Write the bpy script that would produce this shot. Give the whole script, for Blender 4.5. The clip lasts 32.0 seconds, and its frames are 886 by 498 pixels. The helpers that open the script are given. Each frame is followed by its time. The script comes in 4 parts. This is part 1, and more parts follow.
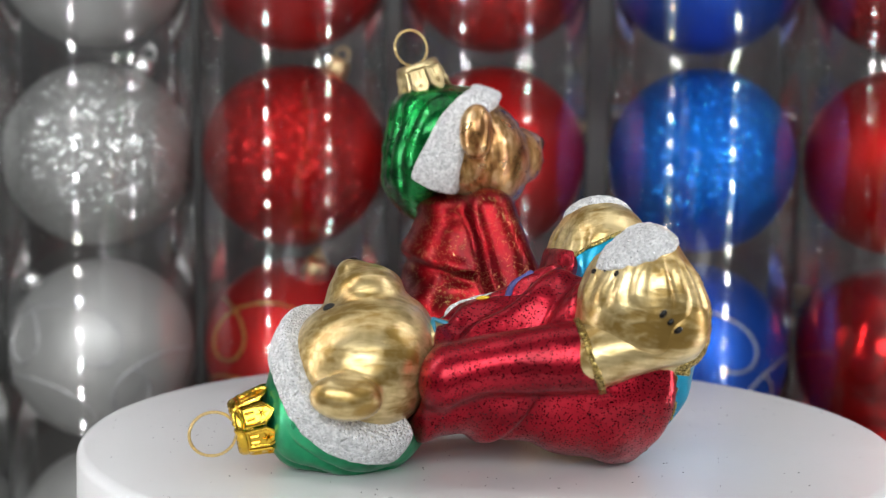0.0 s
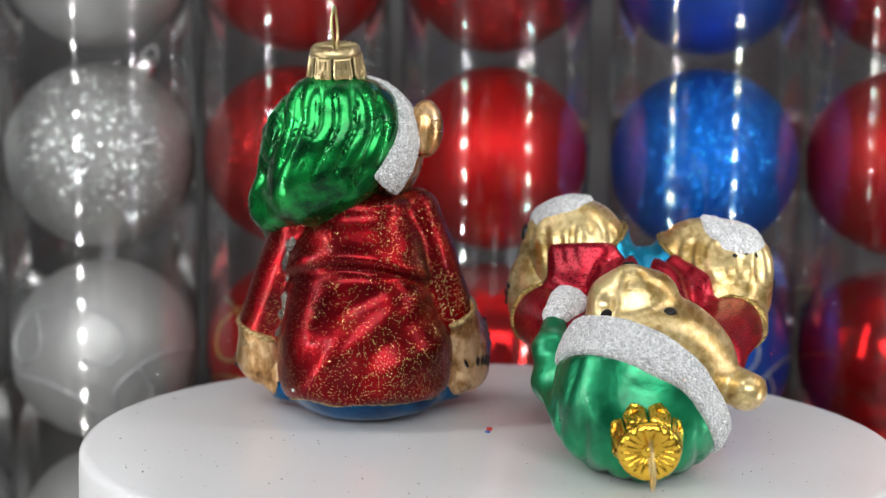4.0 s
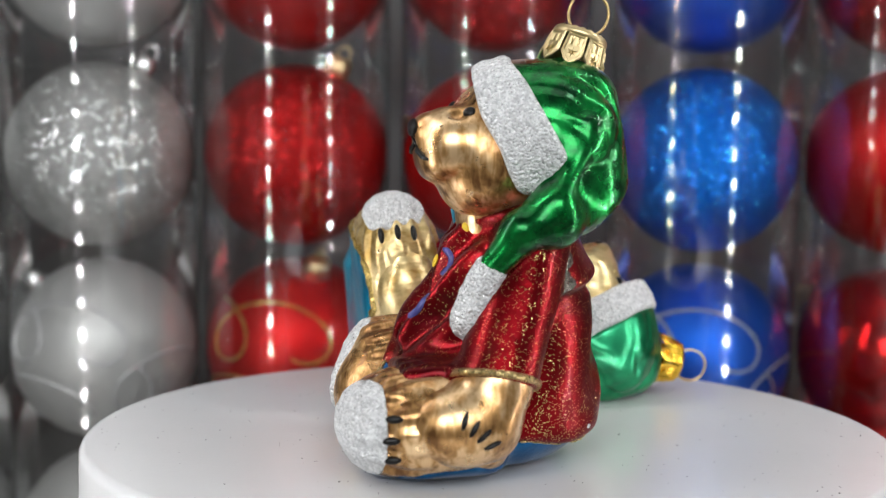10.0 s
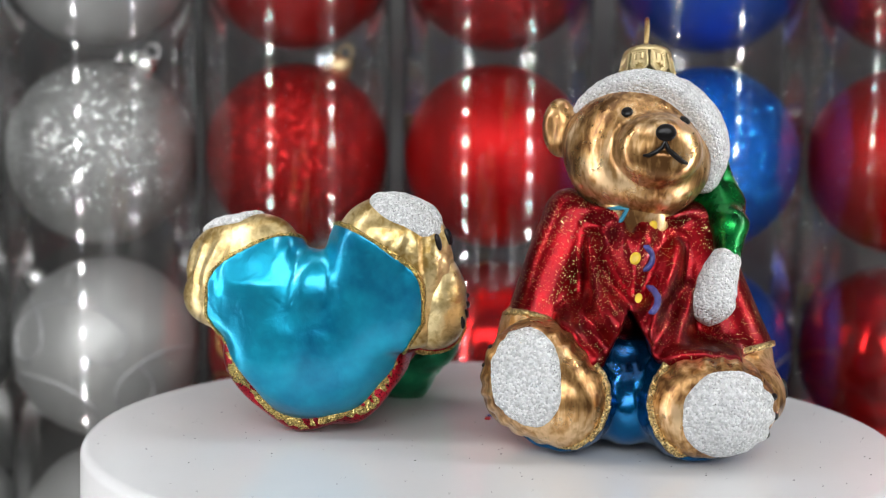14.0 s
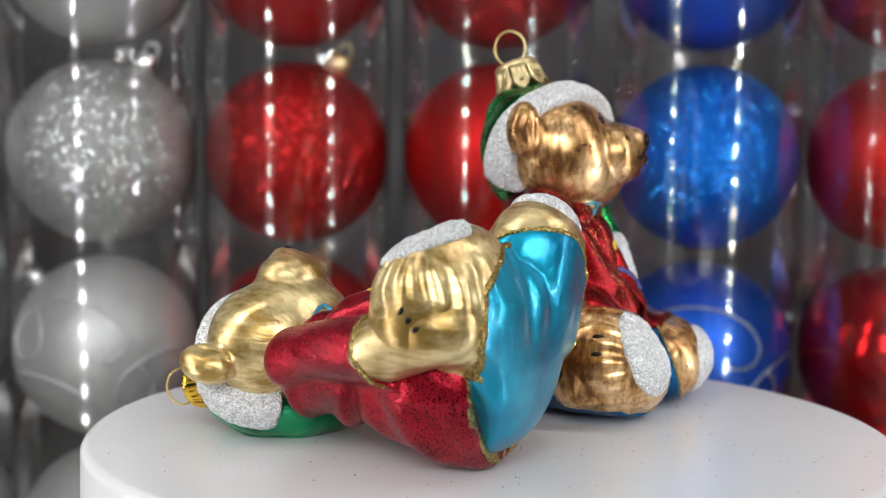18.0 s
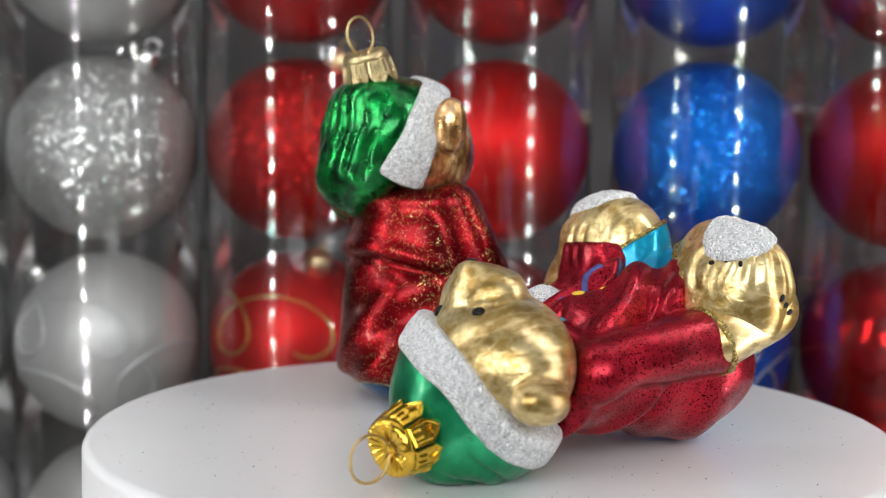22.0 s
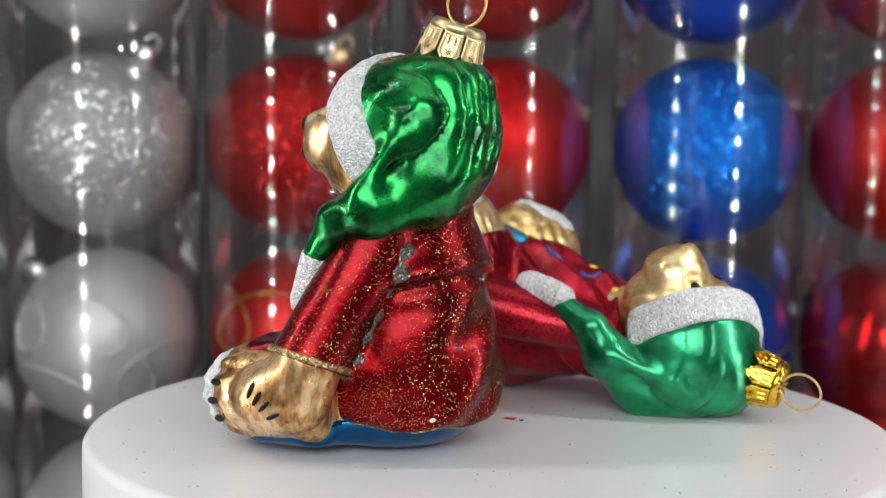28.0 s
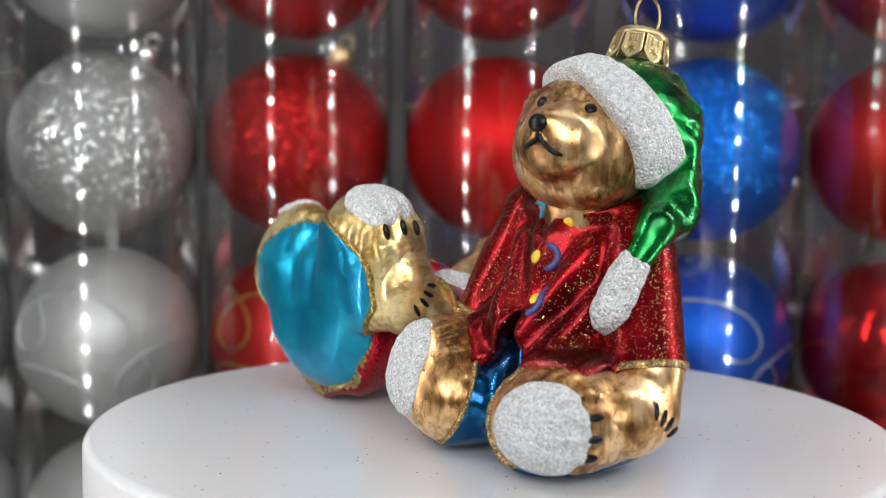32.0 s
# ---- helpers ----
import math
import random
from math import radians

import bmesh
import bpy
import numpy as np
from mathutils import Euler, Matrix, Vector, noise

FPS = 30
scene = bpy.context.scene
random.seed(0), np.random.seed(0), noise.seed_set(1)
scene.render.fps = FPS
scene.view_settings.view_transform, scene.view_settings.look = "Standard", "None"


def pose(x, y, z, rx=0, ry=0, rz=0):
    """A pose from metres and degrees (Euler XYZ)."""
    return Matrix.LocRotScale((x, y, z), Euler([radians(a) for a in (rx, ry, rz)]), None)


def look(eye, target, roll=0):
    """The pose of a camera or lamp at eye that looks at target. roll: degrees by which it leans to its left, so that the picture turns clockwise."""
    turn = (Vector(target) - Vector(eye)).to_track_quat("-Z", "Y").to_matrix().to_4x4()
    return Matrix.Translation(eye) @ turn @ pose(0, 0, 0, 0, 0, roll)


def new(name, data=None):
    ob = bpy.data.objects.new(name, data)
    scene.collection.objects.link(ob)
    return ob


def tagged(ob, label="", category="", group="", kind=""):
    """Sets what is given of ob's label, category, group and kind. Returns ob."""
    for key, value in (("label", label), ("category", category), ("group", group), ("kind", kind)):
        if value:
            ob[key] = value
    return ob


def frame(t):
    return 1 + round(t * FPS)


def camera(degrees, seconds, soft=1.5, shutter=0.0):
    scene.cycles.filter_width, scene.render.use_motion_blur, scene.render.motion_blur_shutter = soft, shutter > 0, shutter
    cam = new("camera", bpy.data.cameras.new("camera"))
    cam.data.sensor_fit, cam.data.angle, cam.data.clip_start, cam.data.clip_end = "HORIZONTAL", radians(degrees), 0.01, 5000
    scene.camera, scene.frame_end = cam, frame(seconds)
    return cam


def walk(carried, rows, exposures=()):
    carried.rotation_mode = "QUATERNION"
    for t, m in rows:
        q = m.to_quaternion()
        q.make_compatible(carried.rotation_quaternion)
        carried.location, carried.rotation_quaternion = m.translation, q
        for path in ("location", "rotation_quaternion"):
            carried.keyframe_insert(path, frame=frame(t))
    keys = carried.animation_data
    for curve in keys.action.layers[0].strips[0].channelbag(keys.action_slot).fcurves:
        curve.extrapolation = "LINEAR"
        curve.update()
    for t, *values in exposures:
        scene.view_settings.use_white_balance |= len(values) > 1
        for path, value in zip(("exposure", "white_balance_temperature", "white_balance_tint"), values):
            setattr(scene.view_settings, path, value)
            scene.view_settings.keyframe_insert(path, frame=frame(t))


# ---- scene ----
# ---- camera: a phone on a stand, hardly drifting ----
CLIP = 32.0
cam = camera(42.11, CLIP, soft=1.1)
FOCUS = 0.262
cam.data.dof.use_dof = True
cam.data.dof.focus_distance = FOCUS
cam.data.dof.aperture_fstop = 14.0


def eye_row(t, z, yaw, down):
    """Seconds, the lens's height, degrees to the right and degrees below level."""
    a, b = radians(yaw), radians(down)
    eye = Vector((0, -0.2946, z))
    way = Vector((math.sin(a) * math.cos(b), math.cos(a) * math.cos(b), -math.sin(b)))
    return t, look(eye, eye + way, 0.746)


walk(cam, [
    eye_row(0, 0.0631, -2.25, 3.457), eye_row(2, 0.0631, -2.295, 3.454), eye_row(4, 0.0631, -2.35, 3.447),
    eye_row(6, 0.0631, -2.375, 3.456), eye_row(8, 0.0632, -2.345, 3.489), eye_row(10, 0.06325, -2.34, 3.513),
    eye_row(12, 0.06336, -2.369, 3.555), eye_row(14, 0.06345, -2.405, 3.59), eye_row(16, 0.06357, -2.405, 3.638),
    eye_row(18, 0.06374, -2.39, 3.701), eye_row(20, 0.06404, -2.404, 3.818), eye_row(22, 0.06434, -2.449, 3.935),
    eye_row(24, 0.06462, -2.485, 4.043), eye_row(26, 0.06482, -2.482, 4.118), eye_row(28, 0.065, -2.45, 4.188),
    eye_row(30, 0.06509, -2.442, 4.223), eye_row(32, 0.0651, -2.458, 4.227)])

# ---- world and light ----
world = bpy.data.worlds.new("room")
scene.world = world
world.use_nodes = True
world.node_tree.nodes["Background"].inputs[0].default_value = (0.55, 0.57, 0.6, 1)
world.node_tree.nodes["Background"].inputs[1].default_value = 0.03
scene.view_settings.exposure = 0.0


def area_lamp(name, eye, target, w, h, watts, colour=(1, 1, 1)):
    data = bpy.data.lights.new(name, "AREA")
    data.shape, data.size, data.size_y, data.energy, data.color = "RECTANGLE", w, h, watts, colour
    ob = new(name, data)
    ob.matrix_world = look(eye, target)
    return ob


area_lamp("ceiling_panel", (0.0, -0.02, 0.50), (0.0, 0.02, 0.0), 0.36, 0.26, 0.31)
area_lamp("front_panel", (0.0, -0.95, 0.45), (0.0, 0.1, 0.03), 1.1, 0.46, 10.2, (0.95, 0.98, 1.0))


# ---- materials ----
def material(name):
    m = bpy.data.materials.new(name)
    m.use_nodes = True
    nt = m.node_tree
    return m, nt, nt.nodes["Principled BSDF"]


def put(nt, kind, **values):
    n = nt.nodes.new(kind)
    for k, v in values.items():
        if k in n.inputs:
            n.inputs[k].default_value = v
    return n


def wire(nt, a, b):
    nt.links.new(a, b)


def coords(nt):
    return nt.nodes.new("ShaderNodeTexCoord").outputs["Object"]


def noise_tex(nt, scale, detail=3, rough=0.5):
    n = put(nt, "ShaderNodeTexNoise", Scale=scale, Detail=detail, Roughness=rough)
    wire(nt, coords(nt), n.inputs["Vector"])
    return n.outputs["Fac"]


def ramp(nt, fac, stops):
    r = nt.nodes.new("ShaderNodeValToRGB")
    e = r.color_ramp.elements
    while len(e) < len(stops):
        e.new(0.5)
    for el, (p, c) in zip(e, stops):
        el.position, el.color = p, (*c, 1) if len(c) == 3 else c
    wire(nt, fac, r.inputs[0])
    return r.outputs[0]


def mix(nt, fac, a, b):
    m = nt.nodes.new("ShaderNodeMix")
    m.data_type = "RGBA"
    for sock, v in ((m.inputs[0], fac), (m.inputs[6], a), (m.inputs[7], b)):
        if hasattr(v, "links"):
            wire(nt, v, sock)
        else:
            sock.default_value = v if isinstance(v, float) else (*v, 1)
    return m.outputs[2]


def arith(nt, op, a, b=0.0, c=0.0):
    n = nt.nodes.new("ShaderNodeMath")
    n.operation = op
    for sock, v in zip(n.inputs, (a, b, c)):
        if hasattr(v, "links"):
            wire(nt, v, sock)
        else:
            sock.default_value = v
    return n.outputs[0]


def bump(nt, height, strength, distance, bsdf, normal=None):
    b = put(nt, "ShaderNodeBump", Strength=strength, Distance=distance)
    wire(nt, height, b.inputs["Height"])
    if normal is not None:
        wire(nt, normal, b.inputs["Normal"])
    if bsdf is not None:
        wire(nt, b.outputs[0], bsdf.inputs["Normal"])
    return b.outputs[0]


def flecks(nt, scale, size, share, patch=0.0, patch_scale=60, low=0.0):
    """A mask of round flecks: one in each cell of that size, present in a share of the cells, thinned out in patches."""
    v = put(nt, "ShaderNodeTexVoronoi", Scale=scale)
    wire(nt, coords(nt), v.inputs["Vector"])
    near = arith(nt, "LESS_THAN", v.outputs["Distance"], size)
    sep = nt.nodes.new("ShaderNodeSeparateColor")
    wire(nt, v.outputs["Color"], sep.inputs[0])
    limit = share
    if patch:
        limit = arith(nt, "MULTIPLY_ADD", arith(nt, "SUBTRACT", noise_tex(nt, patch_scale, 2), 0.5), patch, share)
    if low:
        xyz = nt.nodes.new("ShaderNodeSeparateXYZ")
        wire(nt, coords(nt), xyz.inputs[0])
        limit = arith(nt, "ADD", limit, arith(nt, "MULTIPLY", arith(nt, "MAXIMUM", arith(nt, "SUBTRACT", 0.024, xyz.outputs[2]), 0.0), low))
    return arith(nt, "MULTIPLY", near, arith(nt, "LESS_THAN", sep.outputs[0], limit)), v.outputs["Color"]


def fleck_normal(nt, colour, amount=0.7):
    """Each fleck lies at an angle of its own."""
    geo = nt.nodes.new("ShaderNodeNewGeometry")
    sub = nt.nodes.new("ShaderNodeVectorMath")
    sub.operation = "SUBTRACT"
    wire(nt, colour, sub.inputs[0])
    sub.inputs[1].default_value = (0.5, 0.5, 0.5)
    mul = nt.nodes.new("ShaderNodeVectorMath")
    mul.operation = "MULTIPLY_ADD"
    wire(nt, sub.outputs[0], mul.inputs[0])
    mul.inputs[1].default_value = (amount * 2,) * 3
    wire(nt, geo.outputs["Normal"], mul.inputs[2])
    nrm = nt.nodes.new("ShaderNodeVectorMath")
    nrm.operation = "NORMALIZE"
    wire(nt, mul.outputs[0], nrm.inputs[0])
    return nrm.outputs[0]


def blend_shaders(nt, mask, a, b):
    ms = nt.nodes.new("ShaderNodeMixShader")
    wire(nt, mask, ms.inputs[0])
    wire(nt, a, ms.inputs[1])
    wire(nt, b, ms.inputs[2])
    wire(nt, ms.outputs[0], nt.nodes["Material Output"].inputs[0])


def lacquer(name, dark, light, rough=0.2, metal=0.9, glitter=None, share=0.3, cell=3600, patch=0.5, mottled=90, relief=0.15, coat=0.3, shade=0.0, middle=None, strokes=0.0, spark=0.25, low=0.0, dot=0.3):
    """Silvered blown glass under coloured lacquer, with a dusting of glitter where given."""
    m, nt, p = material(name)
    fac = noise_tex(nt, mottled, 4, 0.6)
    if strokes:
        comb = nt.nodes.new("ShaderNodeMapping")
        comb.inputs["Scale"].default_value = (1, 1, 0.22)
        comb.inputs["Rotation"].default_value = (0.3, -0.4, 0)
        wire(nt, coords(nt), comb.inputs["Vector"])
        hair = put(nt, "ShaderNodeTexNoise", Scale=620.0, Detail=2.0, Distortion=0.5)
        wire(nt, comb.outputs[0], hair.inputs["Vector"])
        fac = arith(nt, "MULTIPLY_ADD", arith(nt, "SUBTRACT", hair.outputs["Fac"], 0.5), 0.55, fac)
    wire(nt, ramp(nt, fac, [(0.36 + shade, dark), (0.5 + shade, middle), (0.64 + shade, light)] if middle else [(0.36 + shade, dark), (0.64 + shade, light)]), p.inputs["Base Color"])
    p.inputs["Metallic"].default_value = metal
    r = noise_tex(nt, 240, 3)
    wire(nt, arith(nt, "MULTIPLY_ADD", r, 0.22, rough - 0.11), p.inputs["Roughness"])
    p.inputs["Coat Weight"].default_value = coat
    p.inputs["Coat Roughness"].default_value = 0.12
    grain = put(nt, "ShaderNodeTexNoise", Scale=260.0, Detail=3.0, Distortion=0.6)
    wire(nt, coords(nt), grain.inputs["Vector"])
    soft_relief = bump(nt, grain.outputs["Fac"], relief, 0.0015, p)
    if strokes:
        bump(nt, hair.outputs["Fac"], strokes, 0.0008, p, soft_relief)
    if glitter:
        g = put(nt, "ShaderNodeBsdfPrincipled", Metallic=1.0, Roughness=spark)
        mask, col = flecks(nt, cell, dot, share, patch, low=low)
        g.inputs["Base Color"].default_value = (*glitter, 1)
        wire(nt, fleck_normal(nt, col, 0.55), g.inputs["Normal"])
        blend_shaders(nt, mask, p.outputs[0], g.outputs[0])
    return m


def frost(name, tint=(0.92, 0.92, 0.92)):
    """A crust of white glitter sand."""
    m, nt, p = material(name)
    v = put(nt, "ShaderNodeTexVoronoi", Scale=1800.0)
    wire(nt, coords(nt), v.inputs["Vector"])
    sep = nt.nodes.new("ShaderNodeSeparateColor")
    wire(nt, v.outputs["Color"], sep.inputs[0])
    lo = tuple(c * 0.6 for c in tint)
    wire(nt, ramp(nt, sep.outputs[0], [(0.0, lo), (1.0, tint)]), p.inputs["Base Color"])
    p.inputs["Roughness"].default_value = 0.6
    h = arith(nt, "ADD", arith(nt, "MULTIPLY", v.outputs["Distance"], -1.0), arith(nt, "MULTIPLY", noise_tex(nt, 500, 3), 1.2))
    bump(nt, h, 0.9, 0.0009, p)
    g = put(nt, "ShaderNodeBsdfPrincipled", Metallic=1.0, Roughness=0.2)
    g.inputs["Base Color"].default_value = (0.9, 0.9, 0.92, 1)
    mask, col = flecks(nt, 3000, 0.36, 0.06)
    wire(nt, fleck_normal(nt, col, 0.8), g.inputs["Normal"])
    blend_shaders(nt, mask, p.outputs[0], g.outputs[0])
    return m


def plain(name, colour, rough=0.5, metal=0.0, vary=0.15, scale=60, relief=0.0, relief_scale=400, coat=0.0):
    m, nt, p = material(name)
    fac = noise_tex(nt, scale, 4, 0.6)
    wire(nt, ramp(nt, fac, [(0.3, tuple(c * (1 - vary) for c in colour)), (0.7, tuple(min(1, c * (1 + vary)) for c in colour))]), p.inputs["Base Color"])
    p.inputs["Roughness"].default_value, p.inputs["Metallic"].default_value = rough, metal
    p.inputs["Coat Weight"].default_value = coat
    if relief:
        bump(nt, noise_tex(nt, relief_scale, 3), relief, 0.001, p)
    return m


def glitter_line(name, colour):
    m, nt, p = material(name)
    v = put(nt, "ShaderNodeTexVoronoi", Scale=3600.0)
    wire(nt, coords(nt), v.inputs["Vector"])
    sep = nt.nodes.new("ShaderNodeSeparateColor")
    wire(nt, v.outputs["Color"], sep.inputs[0])
    wire(nt, ramp(nt, sep.outputs[1], [(0.0, tuple(c * 0.08 for c in colour)), (0.9, colour)]), p.inputs["Base Color"])
    p.inputs["Metallic"].default_value, p.inputs["Roughness"].default_value = 0.9, 0.3
    wire(nt, fleck_normal(nt, v.outputs["Color"], 0.6), p.inputs["Normal"])
    return m


def ball_paint(name, colour, kind):
    m, nt, p = material(name)
    p.inputs["Base Color"].default_value = (*colour, 1)
    p.inputs["Metallic"].default_value = 0.85 if max(colour) > 1.5 * min(colour) else 0.5
    if kind == "shiny":
        p.inputs["Roughness"].default_value = 0.12
    elif kind == "satin":
        p.inputs["Roughness"].default_value = 0.46
        wire(nt, ramp(nt, noise_tex(nt, 18, 3), [(0.3, tuple(c * 0.85 for c in colour)), (0.7, colour)]), p.inputs["Base Color"])
    else:
        p.inputs["Roughness"].default_value = 0.5
        wire(nt, ramp(nt, noise_tex(nt, 900, 2), [(0.35, tuple(c * 0.4 for c in colour)), (0.65, tuple(c * 0.8 for c in colour))]), p.inputs["Base Color"])
        bump(nt, noise_tex(nt, 1300, 2), 0.6, 0.001, p)
        g = put(nt, "ShaderNodeBsdfPrincipled", Metallic=1.0, Roughness=0.1)
        g.inputs["Base Color"].default_value = (*tuple(min(1, c * 1.7 + 0.5 * min(colour) + 0.03) for c in colour), 1)
        mask, col = flecks(nt, 1600, 0.42, 0.97)
        wire(nt, fleck_normal(nt, col, 0.75), g.inputs["Normal"])
        blend_shaders(nt, mask, p.outputs[0], g.outputs[0])
    return m


def clear_plastic():
    m, nt, p = material("clear_plastic")
    nt.nodes.remove(p)
    lw = put(nt, "ShaderNodeLayerWeight", Blend=0.25)
    gl = put(nt, "ShaderNodeBsdfGlossy", Roughness=0.006)
    gl.inputs["Color"].default_value = (1, 1, 1, 1)
    tr = nt.nodes.new("ShaderNodeBsdfTransparent")
    tr.inputs[0].default_value = (0.93, 0.935, 0.94, 1)
    b = put(nt, "ShaderNodeBump", Strength=0.1, Distance=0.002)
    st = put(nt, "ShaderNodeTexNoise", Scale=60.0, Detail=2.0)
    mp = nt.nodes.new("ShaderNodeMapping")
    mp.inputs["Scale"].default_value = (1, 1, 0.03)
    wire(nt, coords(nt), mp.inputs["Vector"])
    wire(nt, mp.outputs[0], st.inputs["Vector"])
    wire(nt, st.outputs["Fac"], b.inputs["Height"])
    wire(nt, b.outputs[0], gl.inputs["Normal"])
    soft = put(nt, "ShaderNodeBsdfGlossy", Roughness=0.2)
    soft.inputs["Color"].default_value = (1, 1, 1, 1)
    fine = put(nt, "ShaderNodeTexNoise", Scale=330.0, Detail=2.0)
    wire(nt, mp.outputs[0], fine.inputs["Vector"])
    b2 = put(nt, "ShaderNodeBump", Strength=0.5, Distance=0.002)
    wire(nt, fine.outputs["Fac"], b2.inputs["Height"])
    wire(nt, b2.outputs[0], soft.inputs["Normal"])
    fac = arith(nt, "MULTIPLY_ADD", lw.outputs["Fresnel"], 0.8, 0.07)
    clear = nt.nodes.new("ShaderNodeMixShader")
    wire(nt, fac, clear.inputs[0])
    wire(nt, tr.outputs[0], clear.inputs[1])
    wire(nt, gl.outputs[0], clear.inputs[2])
    blend_shaders(nt, arith(nt, "MULTIPLY", fine.outputs["Fac"], 0.018), clear.outputs[0], soft.outputs[0])
    return m


def glow(name, colour, strength):
    m, nt, p = material(name)
    p.inputs["Emission Color"].default_value = (*colour, 1)
    p.inputs["Emission Strength"].default_value = strength
    p.inputs["Base Color"].default_value = (0.8, 0.8, 0.8, 1)
    return m


WHITE_PLASTIC = plain("white_plastic", (0.66, 0.66, 0.665), 0.24, 0, 0.015, 30, 0.02, 900)
GREY_BOARD = plain("grey_board", (0.17, 0.168, 0.165), 0.7, 0, 0.12, 8, 0.05, 300)
FLOOR_CLOTH = plain("floor_cloth", (0.16, 0.14, 0.12), 0.85, 0, 0.3, 25, 0.3, 500)
# lining of the unseen walls, kept near black to darken reflections in the ornaments
BOX_DARK = plain("box_lining", (0.085, 0.085, 0.085), 0.6, 0, 0.05, 6, 0.05, 200)
GOLD_CAP = plain("pale_gold_cap", (0.60, 0.48, 0.26), 0.38, 1.0, 0.1, 300, 0.1, 900)
YELLOW_CAP = plain("bright_gold_cap", (0.83, 0.52, 0.06), 0.2, 1.0, 0.1, 300, 0.1, 900)
WIRE_GOLD = plain("gold_wire", (0.6, 0.45, 0.2), 0.3, 1.0, 0.25, 2500, 0.3, 3500)
SILVER_CAP = plain("silver_cap", (0.75, 0.75, 0.74), 0.25, 1.0, 0.1, 300)
BLACK_PAINT = plain("black_paint", (0.006, 0.005, 0.005), 0.28, 0, 0.3, 300, 0.1, 900)
BLACK_PAINT.node_tree.nodes["Principled BSDF"].inputs["Specular IOR Level"].default_value = 0.25
YELLOW_PAINT = plain("yellow_paint", (0.75, 0.5, 0.03), 0.4, 0, 0.2, 300)
VIOLET_PAINT = plain("violet_paint", (0.05, 0.05, 0.2), 0.4, 0, 0.3, 300)
TEAL_PAINT = plain("teal_paint", (0.03, 0.2, 0.3), 0.35, 0, 0.3, 300)
PLASTIC = clear_plastic()
LED = glow("led", (1.0, 1.0, 1.0), 115.0)
STRIP = plain("strip_backing", (0.6, 0.6, 0.6), 0.5)

BARE_GLASS = glitter_line("bare_silver", (0.36, 0.34, 0.30))
SAND_WHITE = frost("white_glitter_sand")
SKIN_A = dict(
    fur=lacquer("brown_gold_lacquer", (0.20, 0.09, 0.028), (0.86, 0.60, 0.33), 0.3, 0.8, mottled=90, relief=0.02, shade=0.0, middle=(0.55, 0.30, 0.11), strokes=0.10),
    coat=lacquer("deep_red_lacquer", (0.09, 0.0007, 0.003), (0.25, 0.0014, 0.005), 0.33, 0.92, (0.85, 0.55, 0.23), 0.19, 3300, 0.7, 70, coat=0.10, spark=0.28, low=7.0, dot=0.36),
    trousers=lacquer("deep_blue_lacquer", (0.0, 0.04, 0.13), (0.0, 0.13, 0.33), 0.2, 0.9, mottled=70),
    hat=lacquer("bright_green_lacquer", (0.0, 0.05, 0.012), (0.004, 0.29, 0.05), 0.28, 0.88, mottled=150, relief=0.05),
    trim=glitter_line("gold_glitter", (0.85, 0.62, 0.28)), sand=SAND_WHITE, cap=GOLD_CAP)
SKIN_B = dict(
    fur=lacquer("pale_gold_lacquer", (0.38, 0.235, 0.06), (0.82, 0.65, 0.33), 0.33, 0.76, mottled=95, relief=0.035, strokes=0.22),
    coat=lacquer("crimson_lacquer", (0.20, 0.002, 0.010), (0.48, 0.008, 0.026), 0.33, 0.75, (0.010, 0.001, 0.001), 0.66, 2000, 0.8, 70, coat=0.12, low=10.0, spark=0.5, dot=0.36),
    trousers=lacquer("turquoise_lacquer", (0.0, 0.18, 0.34), (0.004, 0.36, 0.55), 0.34, 0.72, mottled=60),
    hat=lacquer("sea_green_lacquer", (0.0, 0.13, 0.05), (0.02, 0.38, 0.16), 0.32, 0.75, mottled=70),
    trim=glitter_line("dark_gold_glitter", (0.75, 0.55, 0.18)), sand=SAND_WHITE, cap=YELLOW_CAP)


# ---- mesh helpers ----
def mesh_from(name, verts, faces, smooth=True):
    me = bpy.data.meshes.new(name)
    me.from_pydata(verts, [], faces)
    me.update()
    if smooth:
        me.polygons.foreach_set("use_smooth", [True] * len(me.polygons))
    return me


def bm_mesh(name, bm, smooth=True):
    me = bpy.data.meshes.new(name)
    bmesh.ops.recalc_face_normals(bm, faces=bm.faces)
    bm.to_mesh(me)
    bm.free()
    if smooth:
        me.polygons.foreach_set("use_smooth", [True] * len(me.polygons))
    return me


def part(name, me, mat, parent=None, label=""):
    """Links a mesh as one object under a thing or under a part."""
    if isinstance(me, bmesh.types.BMesh):
        me = bm_mesh(name, me)
    if not me.materials:
        me.materials.append(mat)
    ob = new(name, me)
    ob.parent = parent
    return tagged(ob, label)


def lathe(profile, n=64, closed=True):
    """A turned solid: rings of (radius, height)."""
    bm = bmesh.new()
    rings = []
    for r, z in profile:
        if r < 1e-6:
            rings.append([bm.verts.new((0, 0, z))])
        else:
            rings.append([bm.verts.new((r * math.cos(2 * math.pi * i / n), r * math.sin(2 * math.pi * i / n), z)) for i in range(n)])
    for a, b in zip(rings, rings[1:]):
        for i in range(n):
            q = [a[i % len(a)], a[(i + 1) % len(a)], b[(i + 1) % len(b)], b[i % len(b)]]
            q = list(dict.fromkeys(q))
            if len(q) > 2:
                bm.faces.new(q)
    return bm


